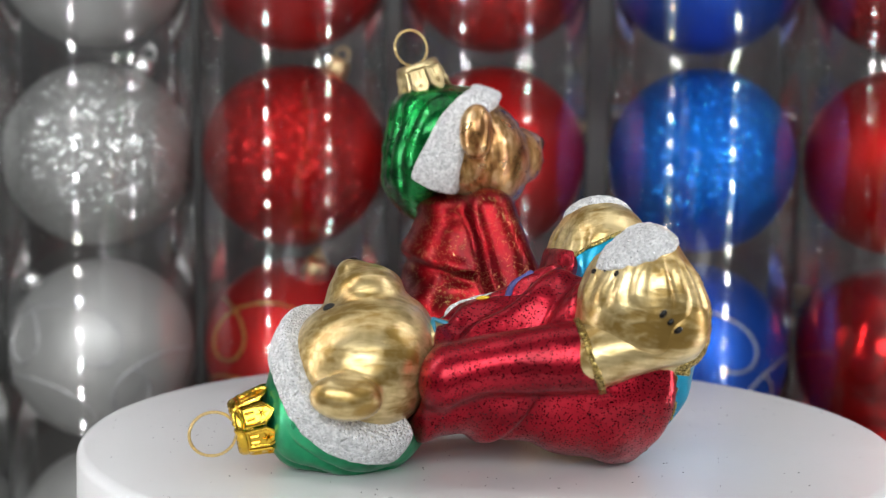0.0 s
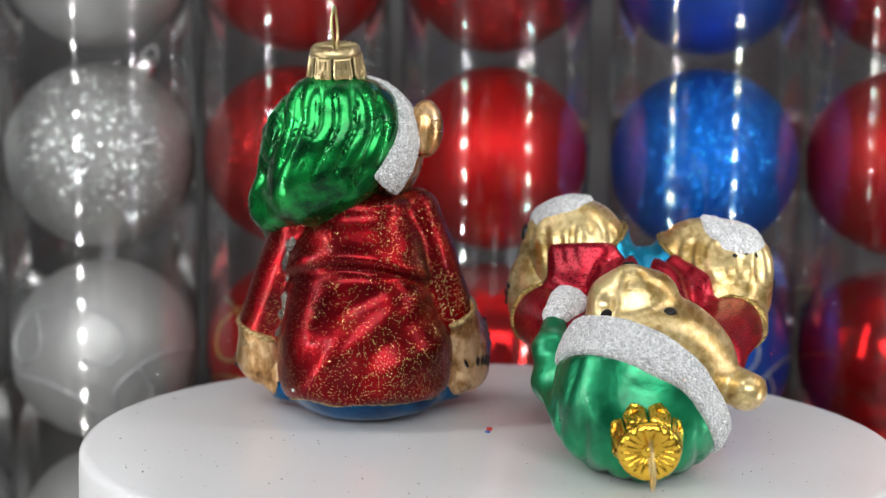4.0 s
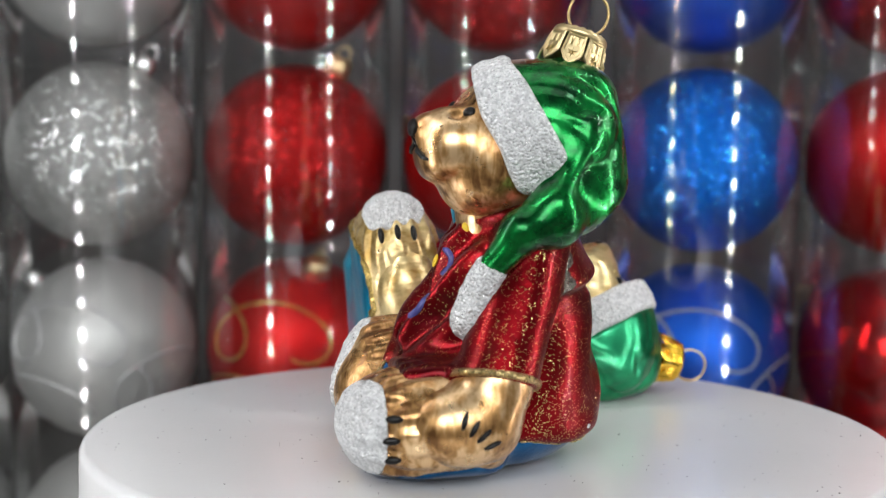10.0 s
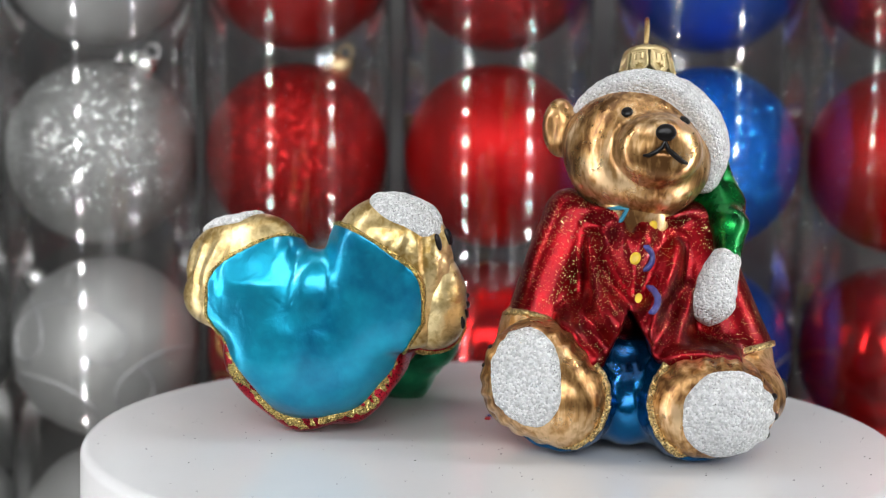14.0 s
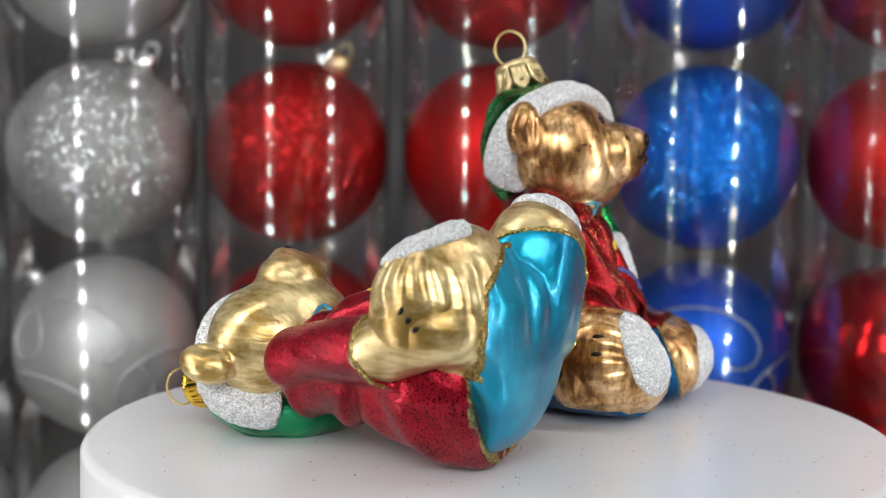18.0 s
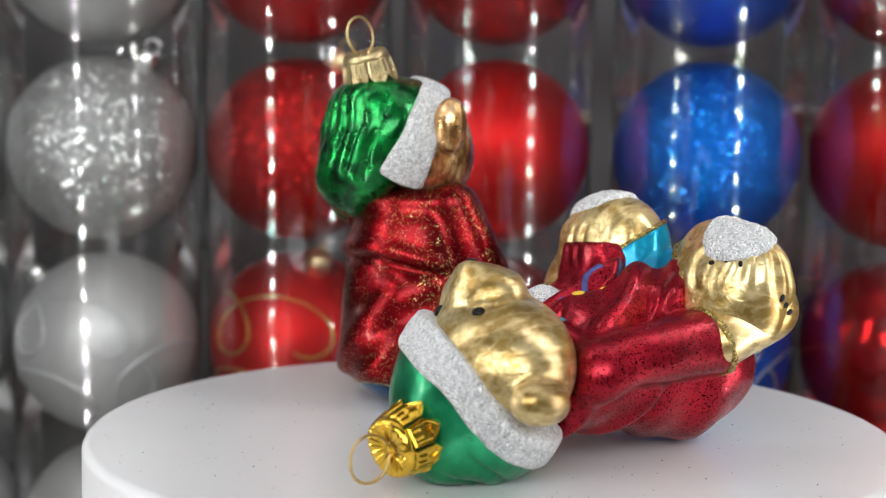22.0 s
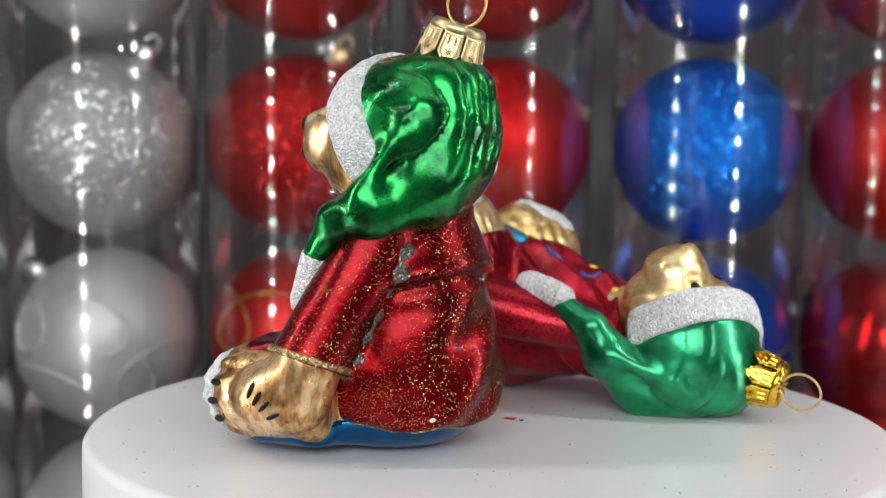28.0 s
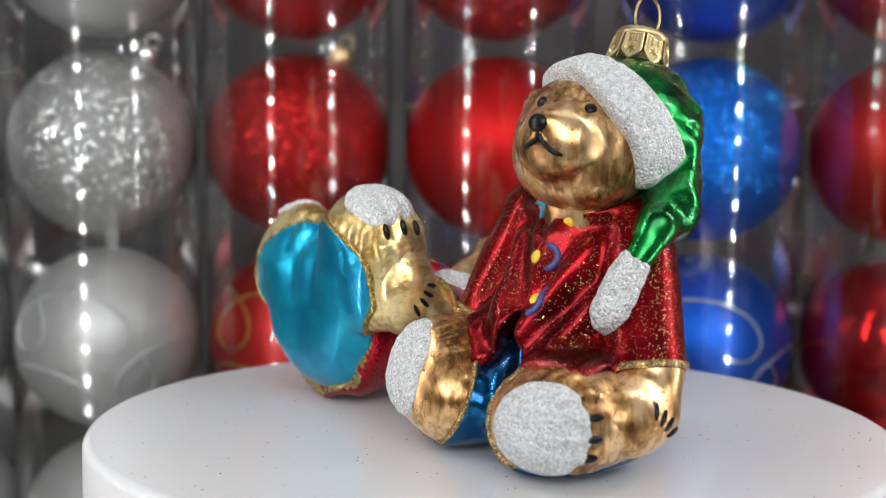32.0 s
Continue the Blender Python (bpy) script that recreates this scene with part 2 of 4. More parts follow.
def tube_along(points, radius, n=8, closed=False):
    """A round wire through points; radius a number or one per point."""
    bm = bmesh.new()
    pts = [Vector(p) for p in points]
    rings, ref = [], Vector((0.123, 0.456, 0.88))
    for i, p in enumerate(pts):
        a = pts[i - 1] if i or closed else p
        b = pts[(i + 1) % len(pts)] if i < len(pts) - 1 or closed else p
        t = (b - a).normalized()
        u = t.cross(ref).normalized()
        w = t.cross(u)
        ref = ref - t * ref.dot(t) if abs(t.dot(ref)) < 0.95 else ref
        r = radius[i] if isinstance(radius, (list, tuple)) else radius
        rings.append([bm.verts.new(p + (u * math.cos(k) + w * math.sin(k)) * r) for k in (2 * math.pi * j / n for j in range(n))])
    pairs = list(zip(rings, rings[1:])) + ([(rings[-1], rings[0])] if closed else [])
    for a, b in pairs:
        for i in range(n):
            bm.faces.new((a[i], a[(i + 1) % n], b[(i + 1) % n], b[i]))
    if not closed:
        bm.faces.new(rings[0])
        bm.faces.new(rings[-1])
    return bm


def box_mesh(name, lo, hi, bevel=0.0):
    bm = bmesh.new()
    bmesh.ops.create_cube(bm, size=1)
    for v in bm.verts:
        for k in range(3):
            v.co[k] = lo[k] if v.co[k] < 0 else hi[k]
    if bevel:
        bmesh.ops.bevel(bm, geom=bm.edges[:], offset=bevel, segments=2, affect="EDGES")
    return bm_mesh(name, bm, False)


# ---- solid fields, in millimetres ----
def ell(p, c, r):
    """Ellipsoid."""
    q = (p - np.array(c)) / np.array(r)
    k = np.sqrt((q * q).sum(-1)) + 1e-9
    g = np.sqrt(((q / np.array(r)) ** 2).sum(-1)) + 1e-9
    return k * (k - 1) / g


def cone(p, a, b, ra, rb):
    """A limb with a round end, from radius ra at a to rb at b."""
    a, b = np.array(a, float), np.array(b, float)
    d = b - a
    h = np.clip(((p - a) @ d) / (d @ d), 0, 1)
    return np.linalg.norm(p - a - h[..., None] * d, axis=-1) - (ra + (rb - ra) * h)


def smin(a, b, k):
    h = np.clip(0.5 + 0.5 * (b - a) / k, 0, 1)
    return b + (a - b) * h - k * h * (1 - h)


def smax(a, b, k):
    return -smin(-a, -b, k)


def plane(p, c, n):
    n = np.array(n, float)
    return (p - np.array(c)) @ (n / np.linalg.norm(n))


WAVES = np.random.RandomState(5).normal(size=(24, 3))
PHASES = np.random.RandomState(6).uniform(0, 6.28, 24)


def lumps(p, size, first=0, count=8):
    """Smooth random swell of about -1 to 1 with lumps of that size."""
    out = 0
    for i in range(first, first + count):
        k = WAVES[i % 24] / np.linalg.norm(WAVES[i % 24]) * (math.pi / size) * (0.7 + 0.08 * (i % 8))
        out = out + np.sin(p @ k + PHASES[i % 24])
    return out / math.sqrt(count) / 1.2


def solid(name, field, lo, hi, step=0.8):
    """Meshes the surface field = 0 within a box (naive surface nets)."""
    lo = np.array(lo, float)
    n = np.ceil((np.array(hi) - lo) / step).astype(int) + 1
    ax = [lo[k] + step * np.arange(n[k]) for k in range(3)]
    P = np.stack(np.meshgrid(*ax, indexing="ij"), -1)
    f = field(P.reshape(-1, 3)).reshape(n)
    f[0], f[-1] = np.abs(f[0]) + 1e-3, np.abs(f[-1]) + 1e-3
    f[:, 0], f[:, -1] = np.abs(f[:, 0]) + 1e-3, np.abs(f[:, -1]) + 1e-3
    f[:, :, 0], f[:, :, -1] = np.abs(f[:, :, 0]) + 1e-3, np.abs(f[:, :, -1]) + 1e-3
    s = f < 0
    m = n - 1
    acc, cnt = np.zeros((*m, 3)), np.zeros(m)
    corners = [(i, j, k) for i in (0, 1) for j in (0, 1) for k in (0, 1)]

    def view(a, c):
        return a[c[0]:c[0] + m[0], c[1]:c[1] + m[1], c[2]:c[2] + m[2]]

    for a in corners:
        for axis in range(3):
            if a[axis]:
                continue
            b = tuple(a[k] + (k == axis) for k in range(3))
            fa, fb = view(f, a), view(f, b)
            cross = (fa < 0) != (fb < 0)
            t = np.where(cross, fa / np.where(cross, fa - fb, 1), 0)
            for k in range(3):
                acc[..., k] += np.where(cross, a[k] + (t if k == axis else 0), 0)
            cnt += cross
    used = cnt > 0
    index = np.full(m, -1)
    index[used] = np.arange(used.sum())
    cell = np.stack(np.nonzero(used), -1)
    verts = lo + step * (cell + acc[used] / cnt[used][:, None])
    quads = []
    for axis in range(3):
        u, w = (axis + 1) % 3, (axis + 2) % 3
        sl_a = [slice(1, n[k] - 1) for k in range(3)]
        sl_b = list(sl_a)
        sl_a[axis], sl_b[axis] = slice(0, n[axis] - 1), slice(1, n[axis])
        sa, sb = s[tuple(sl_a)], s[tuple(sl_b)]
        for flip, hit in ((False, sa & ~sb), (True, ~sa & sb)):
            c = np.stack(np.nonzero(hit), -1)
            base = c.copy()
            base[:, u] += 1
            base[:, w] += 1
            q = []
            for du, dw in ((-1, -1), (0, -1), (0, 0), (-1, 0)):
                o = base.copy()
                o[:, u] += du
                o[:, w] += dw
                q.append(index[o[:, 0], o[:, 1], o[:, 2]])
            q = np.stack(q, 1)
            quads.append(q[:, ::-1] if flip else q)
    quads = np.concatenate(quads)
    # draw the points onto the surface
    eps = 0.05
    for _ in range(2):
        v0 = field(verts)
        g = np.stack([field(verts + np.eye(3)[k] * eps) - v0 for k in range(3)], -1) / eps
        verts = verts - np.clip(v0 / np.maximum((g * g).sum(-1), 0.3), -0.4 * step, 0.4 * step)[:, None] * g
    return mesh_from(name, (verts * 0.001).tolist(), quads.tolist())


# ---- the bear, in millimetres: x forward, y to its left, z up ----
def ridge(p, a, b, r):
    return cone(p, a, b, r, r)


def torso_field(p):
    return smin(ell(p, (-1, 0.5, 17), (22, 23, 19)), ell(p, (-4.5, 2, 39), (15.5, 17.5, 21)), 9)


def belly_field(p):
    chest = ell(p, (4.0, 2.5, 37), (11.6, 12.5, 16))
    return smin(smin(torso_field(p), ell(p, (8, 1, 24), (15, 16, 14)), 6), chest, 4)


def cuff_right(p):
    return plane(p, (5.7, -21.5, 27.0), (0.40, -0.25, -0.92))


def cuff_left(p):
    return plane(p, (8.5, 28.5, 21.8), (5, 8, -26))


def sleeve_right(p):
    return smax(cone(p, (-0.5, -12, 54), (6.4, -21.2, 24.5), 7.0, 8.2), cuff_right(p), 1.0)


def sleeve_left(p):
    return smax(cone(p, (-3, 17, 50), (9, 28.5, 20), 8, 8.6), cuff_left(p), 1.0)


def coat_folds(p):
    x, y, z = p[..., 0], p[..., 1], p[..., 2]
    front = np.clip((x - 3) / 6, 0, 1) * np.clip((56 - z) / 6, 0, 1) * np.clip((19 - np.abs(y - 2)) / 5, 0, 1)
    d = 0.5 * lumps(p, 15, 3)
    d = d + front * (1.35 * np.sin(0.56 * np.abs(y - 2.5) - 0.24 * (z - 30) + 1.5 * lumps(p, 15, 0, 5)) + 0.9 * lumps(p, 8, 9))
    back = np.clip((-x - 4) / 6, 0, 1)
    arc = z - 42 - 0.012 * (y - 4) ** 2 * -1
    d = d - back * 1.6 * np.exp(-((arc + 1.5) / 1.6) ** 2) + back * 1.5 * np.exp(-((arc - 1.8) / 2.4) ** 2)
    d = d + back * 0.7 * np.sin(0.33 * z + 0.28 * y + lumps(p, 20, 5, 4)) * np.clip((40 - z) / 8, 0, 1)
    return d


def hem_height(p):
    x, y = p[..., 0], p[..., 1]
    lap = np.clip((x - 3) / 15, 0, 1) * np.clip((25 - np.abs(y)) / 8, 0, 1)
    return 6.4 + (x + 22) * 0.04 + 11 * lap * lap * (3 - 2 * lap) + 0.5 * np.sin(y * 0.35 + x * 0.2)


def flaps(p):
    """The fronts of the coat, spread over both thighs."""
    x, y, z = p[..., 0], p[..., 1], p[..., 2]
    crumple = 1.2 + 0.5 * lumps(p, 7, 9)
    left = smin(leg_left(p), foot_left(p), 4) - crumple
    left = smax(smax(left, smax(x - 27.0, 21.5 - z, 2.0), 1.5), smax(3.0 + 1.1 * (27 - z) - y, y - 26.5, 2.0), 1.5)
    right = smin(leg_right(p), foot_right(p), 4) - crumple
    right = smax(smax(right, smax(x - 24.0 - 0.6 * (y + 7), 20.0 - z, 2.0), 1.5), smax(y + 2.0 + 1.1 * (26 - z), -15.0 - y, 2.0), 1.5)
    return np.minimum(left, right)


def coat_field(p):
    x, y, z = p[..., 0], p[..., 1], p[..., 2]
    hem = hem_height(p)
    flare = 1.4 * np.exp(-((z - hem - 2.0) / 3.0) ** 2)
    d = belly_field(p) - 0.6 - 0.5 * flare - coat_folds(p) * 0.85
    d = smax(d, hem - z, 1.2)
    opening = smax(np.abs(y - 2.0 + 0.05 * (z - 20)) - np.clip(33.5 - z, 0, 40) * 0.50 - np.where(z > 33.5, -1, 0), 3 - x, 1.0)
    d = smax(d, -opening, 1.2)
    throat = smax(np.abs(y - 1.8) - np.clip(z - 50.5, 0, 40) * 0.62 - np.where(z < 50.5, -1, 0), 2 - x, 1.0)
    d = smax(d, -throat, 1.0)
    arms = np.minimum(sleeve_right(p), sleeve_left(p)) - 0.35 * lumps(p, 9, 12) - 0.2
    d = smin(d, arms, 2.2)
    d = smin(d, flaps(p), 3.0)
    collar = smax(ell(p, (-3.5, 3, 55.5), (13.5, 15.5, 5)), -throat, 1.0)
    d = smin(d, collar, 2.5)
    return smax(d, -(head_core(p) - 0.3), 0.8)


def leg_right(p):
    return cone(p, (2, -9.0, 13), (24, -13.6, 12.5), 12.5, 11.2)


def leg_left(p):
    return cone(p, (2, 10.0, 13), (27, 15.8, 12.0), 12.5, 11.4)


def leg_end(p):
    """Where the trouser legs end, short of the feet."""
    y = p[..., 1]
    right = smax(plane(p, (22, -22, 8), (1, -0.56, 0.45)), -y - 24.5 + 0.60 * np.clip(11 - p[..., 0], 0, 40), 4.0)
    left = smax(plane(p, (22.5, 29, 6), (1, 0.52, 0.4)), y - 29.0 + 0.52 * np.clip(12 - p[..., 0], 0, 40), 4.0)
    return np.where(y < 0, right, left)


def trousers_field(p):
    x, y, z = p[..., 0], p[..., 1], p[..., 2]
    d = smin(ell(p, (-1, 0.5, 17), (21.2, 22.2, 18.8)), smin(leg_right(p), leg_left(p), 4.5), 4)
    d = smin(d, ell(p, (15.5, 1, 11), (11.5, 9, 10)), 3)
    d = smin(d, ell(p, (6, 1, 21), (12, 13, 13)), 3) - 0.22 * lumps(p, 10, 4) - 0.25 * np.sin(1.05 * y + 0.22 * z + lumps(p, 12, 6, 4)) * np.clip((x - 14) / 6, 0, 1) * np.clip((z - 5) / 6, 0, 1)
    d = smin(d, np.minimum(foot_right(p), foot_left(p)) - 0.5, 1.5)
    d = smax(d, 0.5 - z, 2.0)
    d = smax(d, z - np.maximum(hem_height(p) + 3, np.where(x > 8, 26, 0)), 1)
    d = smax(d, z - 8.5 - 3 * np.clip(15.5 - np.abs(y), 0, 12), 1.0)
    return smax(d, leg_end(p), 0.8)


def barrel(p, c, ry, rz, back, front, k):
    """A stubby foot: a rounded barrel along x."""
    q = p - np.array(c)
    side = (np.sqrt((q[..., 1] / ry) ** 2 + (q[..., 2] / rz) ** 2) - 1) * min(ry, rz)
    return smax(smax(side, q[..., 0] - front, k), back - q[..., 0], k)


def fringe(p, y, z, x0, x1):
    """Grooves combed away from the sole."""
    a = np.arctan2(p[..., 2] - z, p[..., 1] - y)
    reach = np.clip((p[..., 0] - x0) / 4, 0, 1) * np.clip((x1 - p[..., 0]) / 2, 0, 1)
    return 0.3 * np.sin(17 * a + 1.5 * lumps(p, 7, 3, 4)) * reach


def foot_right(p):
    lean_out = p + np.stack([np.zeros(p.shape[:-1]), 0.16 * (p[..., 0] - 20), np.zeros(p.shape[:-1])], -1)
    d = smax(barrel(lean_out, (0, -20.0, 16.6), 13.2, 14.0, 6, 36.5, 6.0), ell(p, (12, -19.4, 16.8), (23.4, 15.4, 15.6)), 3.0)
    d = smax(d, plane(p, (33.2, -22, 18), (0.93, -0.12, 0.36)), 5.0)
    d = smin(d, leg_right(p) + 0.5, 3.0)
    return smax(d - 0.15 * lumps(p, 5, 2) - fringe(p, -21.5, 17, 16, 29), 1.2 - p[..., 2], 2.0)


def foot_left(p):
    lean_out = p - np.stack([np.zeros(p.shape[:-1]), 0.12 * (p[..., 0] - 22), np.zeros(p.shape[:-1])], -1)
    d = smax(barrel(lean_out, (0, 20.8, 13.0), 13.2, 11.7, 4, 40.0, 6.0), ell(p, (15, 20.8, 13.0), (23.6, 15.2, 13.2)), 3.0)
    d = smin(d, leg_left(p) + 0.5, 3.0)
    toes = np.cos(2 * math.pi * (p[..., 2] - 7.6) / 4.2) * np.clip((p[..., 0] - 23) / 6, 0, 1) * np.clip((p[..., 1] - 25) / 4, 0, 1)
    return smax(d - 0.15 * lumps(p, 5, 7) - 0.45 * toes - fringe(p, 21, 13, 20, 32), 1.2 - p[..., 2], 2.0)


def pad_right(p, k=1.0):
    q = (p - np.array((29, -22.3, 18.4)))
    rim = np.sqrt((q[..., 1] / 8.2) ** 2 + (q[..., 2] / 11.6) ** 2) - k + 0.03 * lumps(p, 4)
    return smax(smax(foot_right(p) - 0.75 - 0.12 * lumps(p, 1.3, 1), rim * 8, 1.2), plane(p, (28.6, -22, 18), (-0.93, 0.1, -0.36)), 0.8)


def pad_left(p, k=1.0):
    q = (p - np.array((33, 22.3, 12.4)))
    rim = np.sqrt((q[..., 1] / 10.8) ** 2 + (q[..., 2] / 9.8) ** 2) - k + 0.03 * lumps(p, 4)
    return smax(smax(foot_left(p) - 0.75 - 0.12 * lumps(p, 1.3, 1), rim * 9, 1.2), plane(p, (31.0, 22, 13), (-1, 0, 0)), 0.8)


def paw_right(p):
    d = cone(p, (6.2, -21.8, 27), (13.0, -24.9, 13.0), 7.3, 6.9)
    return smin(d, ell(p, (15.5, -25.2, 11.5), (6.8, 6.4, 6.6)), 4) - 0.25 * lumps(p, 5, 11)


def paw_left(p):
    d = cone(p, (8.3, 28.2, 21.5), (11.5, 28.5, 14.5), 7.8, 8.4)
    return smin(d, ell(p, (16, 29.8, 13.8), (11, 7.6, 8.2)), 3) - 0.25 * lumps(p, 5, 14)


def head_core(p):
    d = smin(ell(p, (-1, 3.2, 70.5), (15.0, 17.8, 15.5)), ell(p, (3.5, 5.0, 66), (11.5, 14.8, 11.0)), 5)
    snout = smax(ell(p, (10.2, 7.3, 70.2), (14.5, 10.6, 8.9)), plane(p, (20.6, 7.6, 71.5), (1, 0.05, 0.10)), 5.0)
    d = smin(d, snout, 1.4)
    d = smin(d, ell(p, (5.6, 6.3, 62.8), (9.0, 10.0, 8.0)), 3)
    return smin(d, cone(p, (8, 6.8, 72.4), (16.6, 8.0, 71.8), 5.0, 4.4), 3)


def head_field(p):
    d = head_core(p)
    d = smin(d, ell(p, (19.4, 8.2, 74.6), (1.9, 2.8, 2.0)), 2.5)
    for e in ((14.2, 0.2, 79.2), (13.2, 13.8, 77.4)):
        d = smax(d, -(np.linalg.norm(p - np.array(e), axis=-1) - 1.8), 1.5)
    ear = ell(p, (-6.0, -15.2, 76.0), (4.6, 4.5, 7.4))
    ear = smax(ear, -ell(p, (-0.2, -18.2, 76.0), (3.2, 3.2, 5.2)), 1.2)
    ear = smax(ear, -ridge(p, (-5.0, -20.9, 80), (-5.0, -20.9, 71.5), 0.8), 1.0)
    d = smin(d, ear, 1.6)
    smile = ridge(p, (21.2, 8.1, 70.8), (18.2, 3.6, 67.6), 0.45)
    smile = np.minimum(smile, ridge(p, (21.2, 8.1, 70.8), (17.4, 12.6, 67.0), 0.45))
    d = smax(d, -smile, 1.2)
    fur = np.clip((15 - p[..., 0]) / 6, 0.25, 1)
    return d - fur * (0.06 * lumps(p, 3.2, 6) + 0.18 * lumps(p, 8, 1))


def brim_plane(p):
    side = np.clip(4 - p[..., 1], 0, 30)
    return (p[..., 0] + 4.2 - 0.324 * (p[..., 1] - 5.5) - 0.383 * (p[..., 2] - 72) + 0.016 * side ** 2) / 1.119


def dome_field(p):
    d = smin(ell(p, (-9.5, 7, 72.0), (16.2, 19.0, 17.4)), ell(p, (-0.6, 4.8, 71.2), (16.6, 18.6, 17.8)), 5)
    return smin(d, ell(p, (-14, 7, 82), (10.0, 11.0, 7.0)), 4)


def hat_field(p):
    x, y, z = p[..., 0], p[..., 1], p[..., 2]
    u = y - 0.42 * np.clip(76 - z, 0, 40) + 0.5 * np.clip(z - 80, 0, 12) * np.sign(y - 8) * 0.3
    rib = np.abs(np.sin(u * 0.62 + 0.5 * lumps(p, 16, 2, 4)))
    d = dome_field(p) + 1.1 * (1 - rib) ** 2 * np.clip((-x - 5) / 8, 0, 1) * np.clip((88 - z) / 7, 0, 1)
    arc = np.sqrt((x + 1) ** 2 + (z - 63) ** 2)
    fold = np.abs(np.sin(arc * 0.50 + 0.6 * lumps(p, 14, 7, 4)))
    d = d + 0.65 * (1 - fold) ** 2 * np.clip((y - 14) / 7, 0, 1) * np.clip((arc - 8) / 5, 0, 1) * 0.5
    d = smin(d, ell(p, (-16.5, 12, 61), (8.8, 11, 10)), 5)
    d = smax(d, brim_plane(p) + 1.0, 1.5)
    d = smax(d, 56.0 - 0.55 * y - z, 3.0)
    d = smax(d, 38.5 - 0.9 * x - z, 3.0)
    d = smin(d, cone(p, (-14, 13, 60), (-5, 24, 55.5), 7.8, 6.4), 4)
    d = smin(d, cone(p, (-5, 24, 55.5), (2.5, 26, 52.5), 5.8, 4.4), 2)
    d = smin(d, cone(p, (2.5, 26, 52.5), (8.6, 25, 45.0), 4.3, 3.0), 1.5)
    d = smin(d, ridge(p, (-15.5, 22.5, 77), (-4.5, 28.6, 59), 1.2), 4.0)
    d = smin(d, ridge(p, (-24.5, 11, 72), (-13, 22, 55), 1.1), 2.0)
    d = smin(d, ridge(p, (-4, 27.5, 58.5), (3, 29, 53), 0.9), 1.6)
    return d - 0.2 * lumps(p, 6, 8)


def narrow_brim(p):
    """The second bear's brim is narrower and bends back at both sides."""
    y = p[..., 1]
    side = np.clip(np.abs(y - 7) - 4, 0, 30) * np.where(y > 7, 0.7, 1.0)
    return brim_field(p, np.abs(brim_plane(p) - 1.0 - 0.2 * (y - 5) + 0.012 * side ** 2 - 0.4 * lumps(p, 7, 3)) - 4.9)


def brim_field(p, band=None):
    d = band
    if d is None:
        y, drop = p[..., 1], np.clip((88 - p[..., 2]) / 26, 0, 1)
        level = brim_plane(p) - 0.4 * lumps(p, 7, 3)
        front = 5.8 + 1.4 * np.clip(np.abs(y - 6) / 12, 0, 1) - 1.4 * drop * np.clip(-y / 8, 0, 1) - 2.6 * drop ** 2 * np.clip((y - 8) / 8, 0, 1)
        d = np.maximum(level - front, -level - 3.2 - 5.8 * drop)
    s = dome_field(p) - 1.1 - 0.12 * lumps(p, 1.4, 2)
    low = 59.2 + 0.06 * (p[..., 1] - 5) - p[..., 2]
    d = smax(smax(s, d, 1.6), low, 1.5)
    chin = np.abs(p[..., 1] - 5)
    return smax(d, 62.5 - p[..., 2] - np.clip((chin - 9) * 1.2, -3, 6), 2.0)


def bobble_field(p):
    return cone(p, (8.4, 24.2, 43.8), (10.8, 21.6, 34.6), 3.9, 5.3) - 0.5 * lumps(p, 6, 5) - 0.12 * lumps(p, 1.3)


def bib_field(p):
    """The fur at the open collar."""
    return cone(p, (-1.6, 3, 45), (0.8, 3.5, 60), 10.2, 10.4)


def trim_field(shape, line, width, proud):
    def f(p):
        return smax(shape(p) - proud - 0.15 * lumps(p, 1.2), np.abs(line(p)) - width - 0.12 * lumps(p, 3, 4), 0.5)
    return f


def hem_line(p):
    x, y, z = p[..., 0], p[..., 1], p[..., 2]
    side = np.sqrt(((x + 1) / 484) ** 2 + (y / 529) ** 2)
    steep = side / np.sqrt(side ** 2 + ((z - 17) / 361) ** 2 + 1e-9)
    return (z - hem_height(p) - 0.1) / np.clip(steep, 0.25, 1)


def leg_line(p):
    edge = np.maximum(3.0 - p[..., 2], np.maximum(5.0 - p[..., 0], np.abs(p[..., 1]) - 16.0))
    return np.maximum(np.abs(leg_end(p) + 0.35), edge)


def long_leg_line(p):
    """The second bear's trim runs on under the leg and along the hip."""
    return np.maximum(np.abs(leg_end(p) + 0.35), np.maximum(0.9 - p[..., 2], 4.0 - p[..., 0]))


def outside(field, start, way):
    """Where a line from outside meets a solid, in millimetres, and the way out there."""
    p, w = np.array(start, float), np.array(way, float)
    w = w / np.linalg.norm(w)
    for _ in range(160):
        p = p + w * max(-0.3, min(1.0, 0.6 * float(field(p[None])[0])))
    n = np.array([float(field((p + e)[None])[0] - field((p - e)[None])[0]) for e in np.eye(3) * 0.2])
    return Vector(p), Vector(n).normalized()


def dab(field, start, way, r, thick=0.35, turn=0.0, long=1.0):
    """A blob of paint on a solid: a flattened drop, r millimetres in radius, drawn out along its length."""
    p, n = outside(field, start, way)
    side = n.cross(Vector((0, 0, 1)) if abs(n.z) < 0.9 else Vector((1, 0, 0))).normalized()
    up = n.cross(side)
    u = side * math.cos(turn) + up * math.sin(turn)
    w = n.cross(u)
    bm = bmesh.new()
    bmesh.ops.create_icosphere(bm, subdivisions=3, radius=1)
    for v in bm.verts:
        q = u * v.co.x * r * long + w * v.co.y * r + n * v.co.z * thick * r
        v.co = (p + q) * 0.001
    return bm


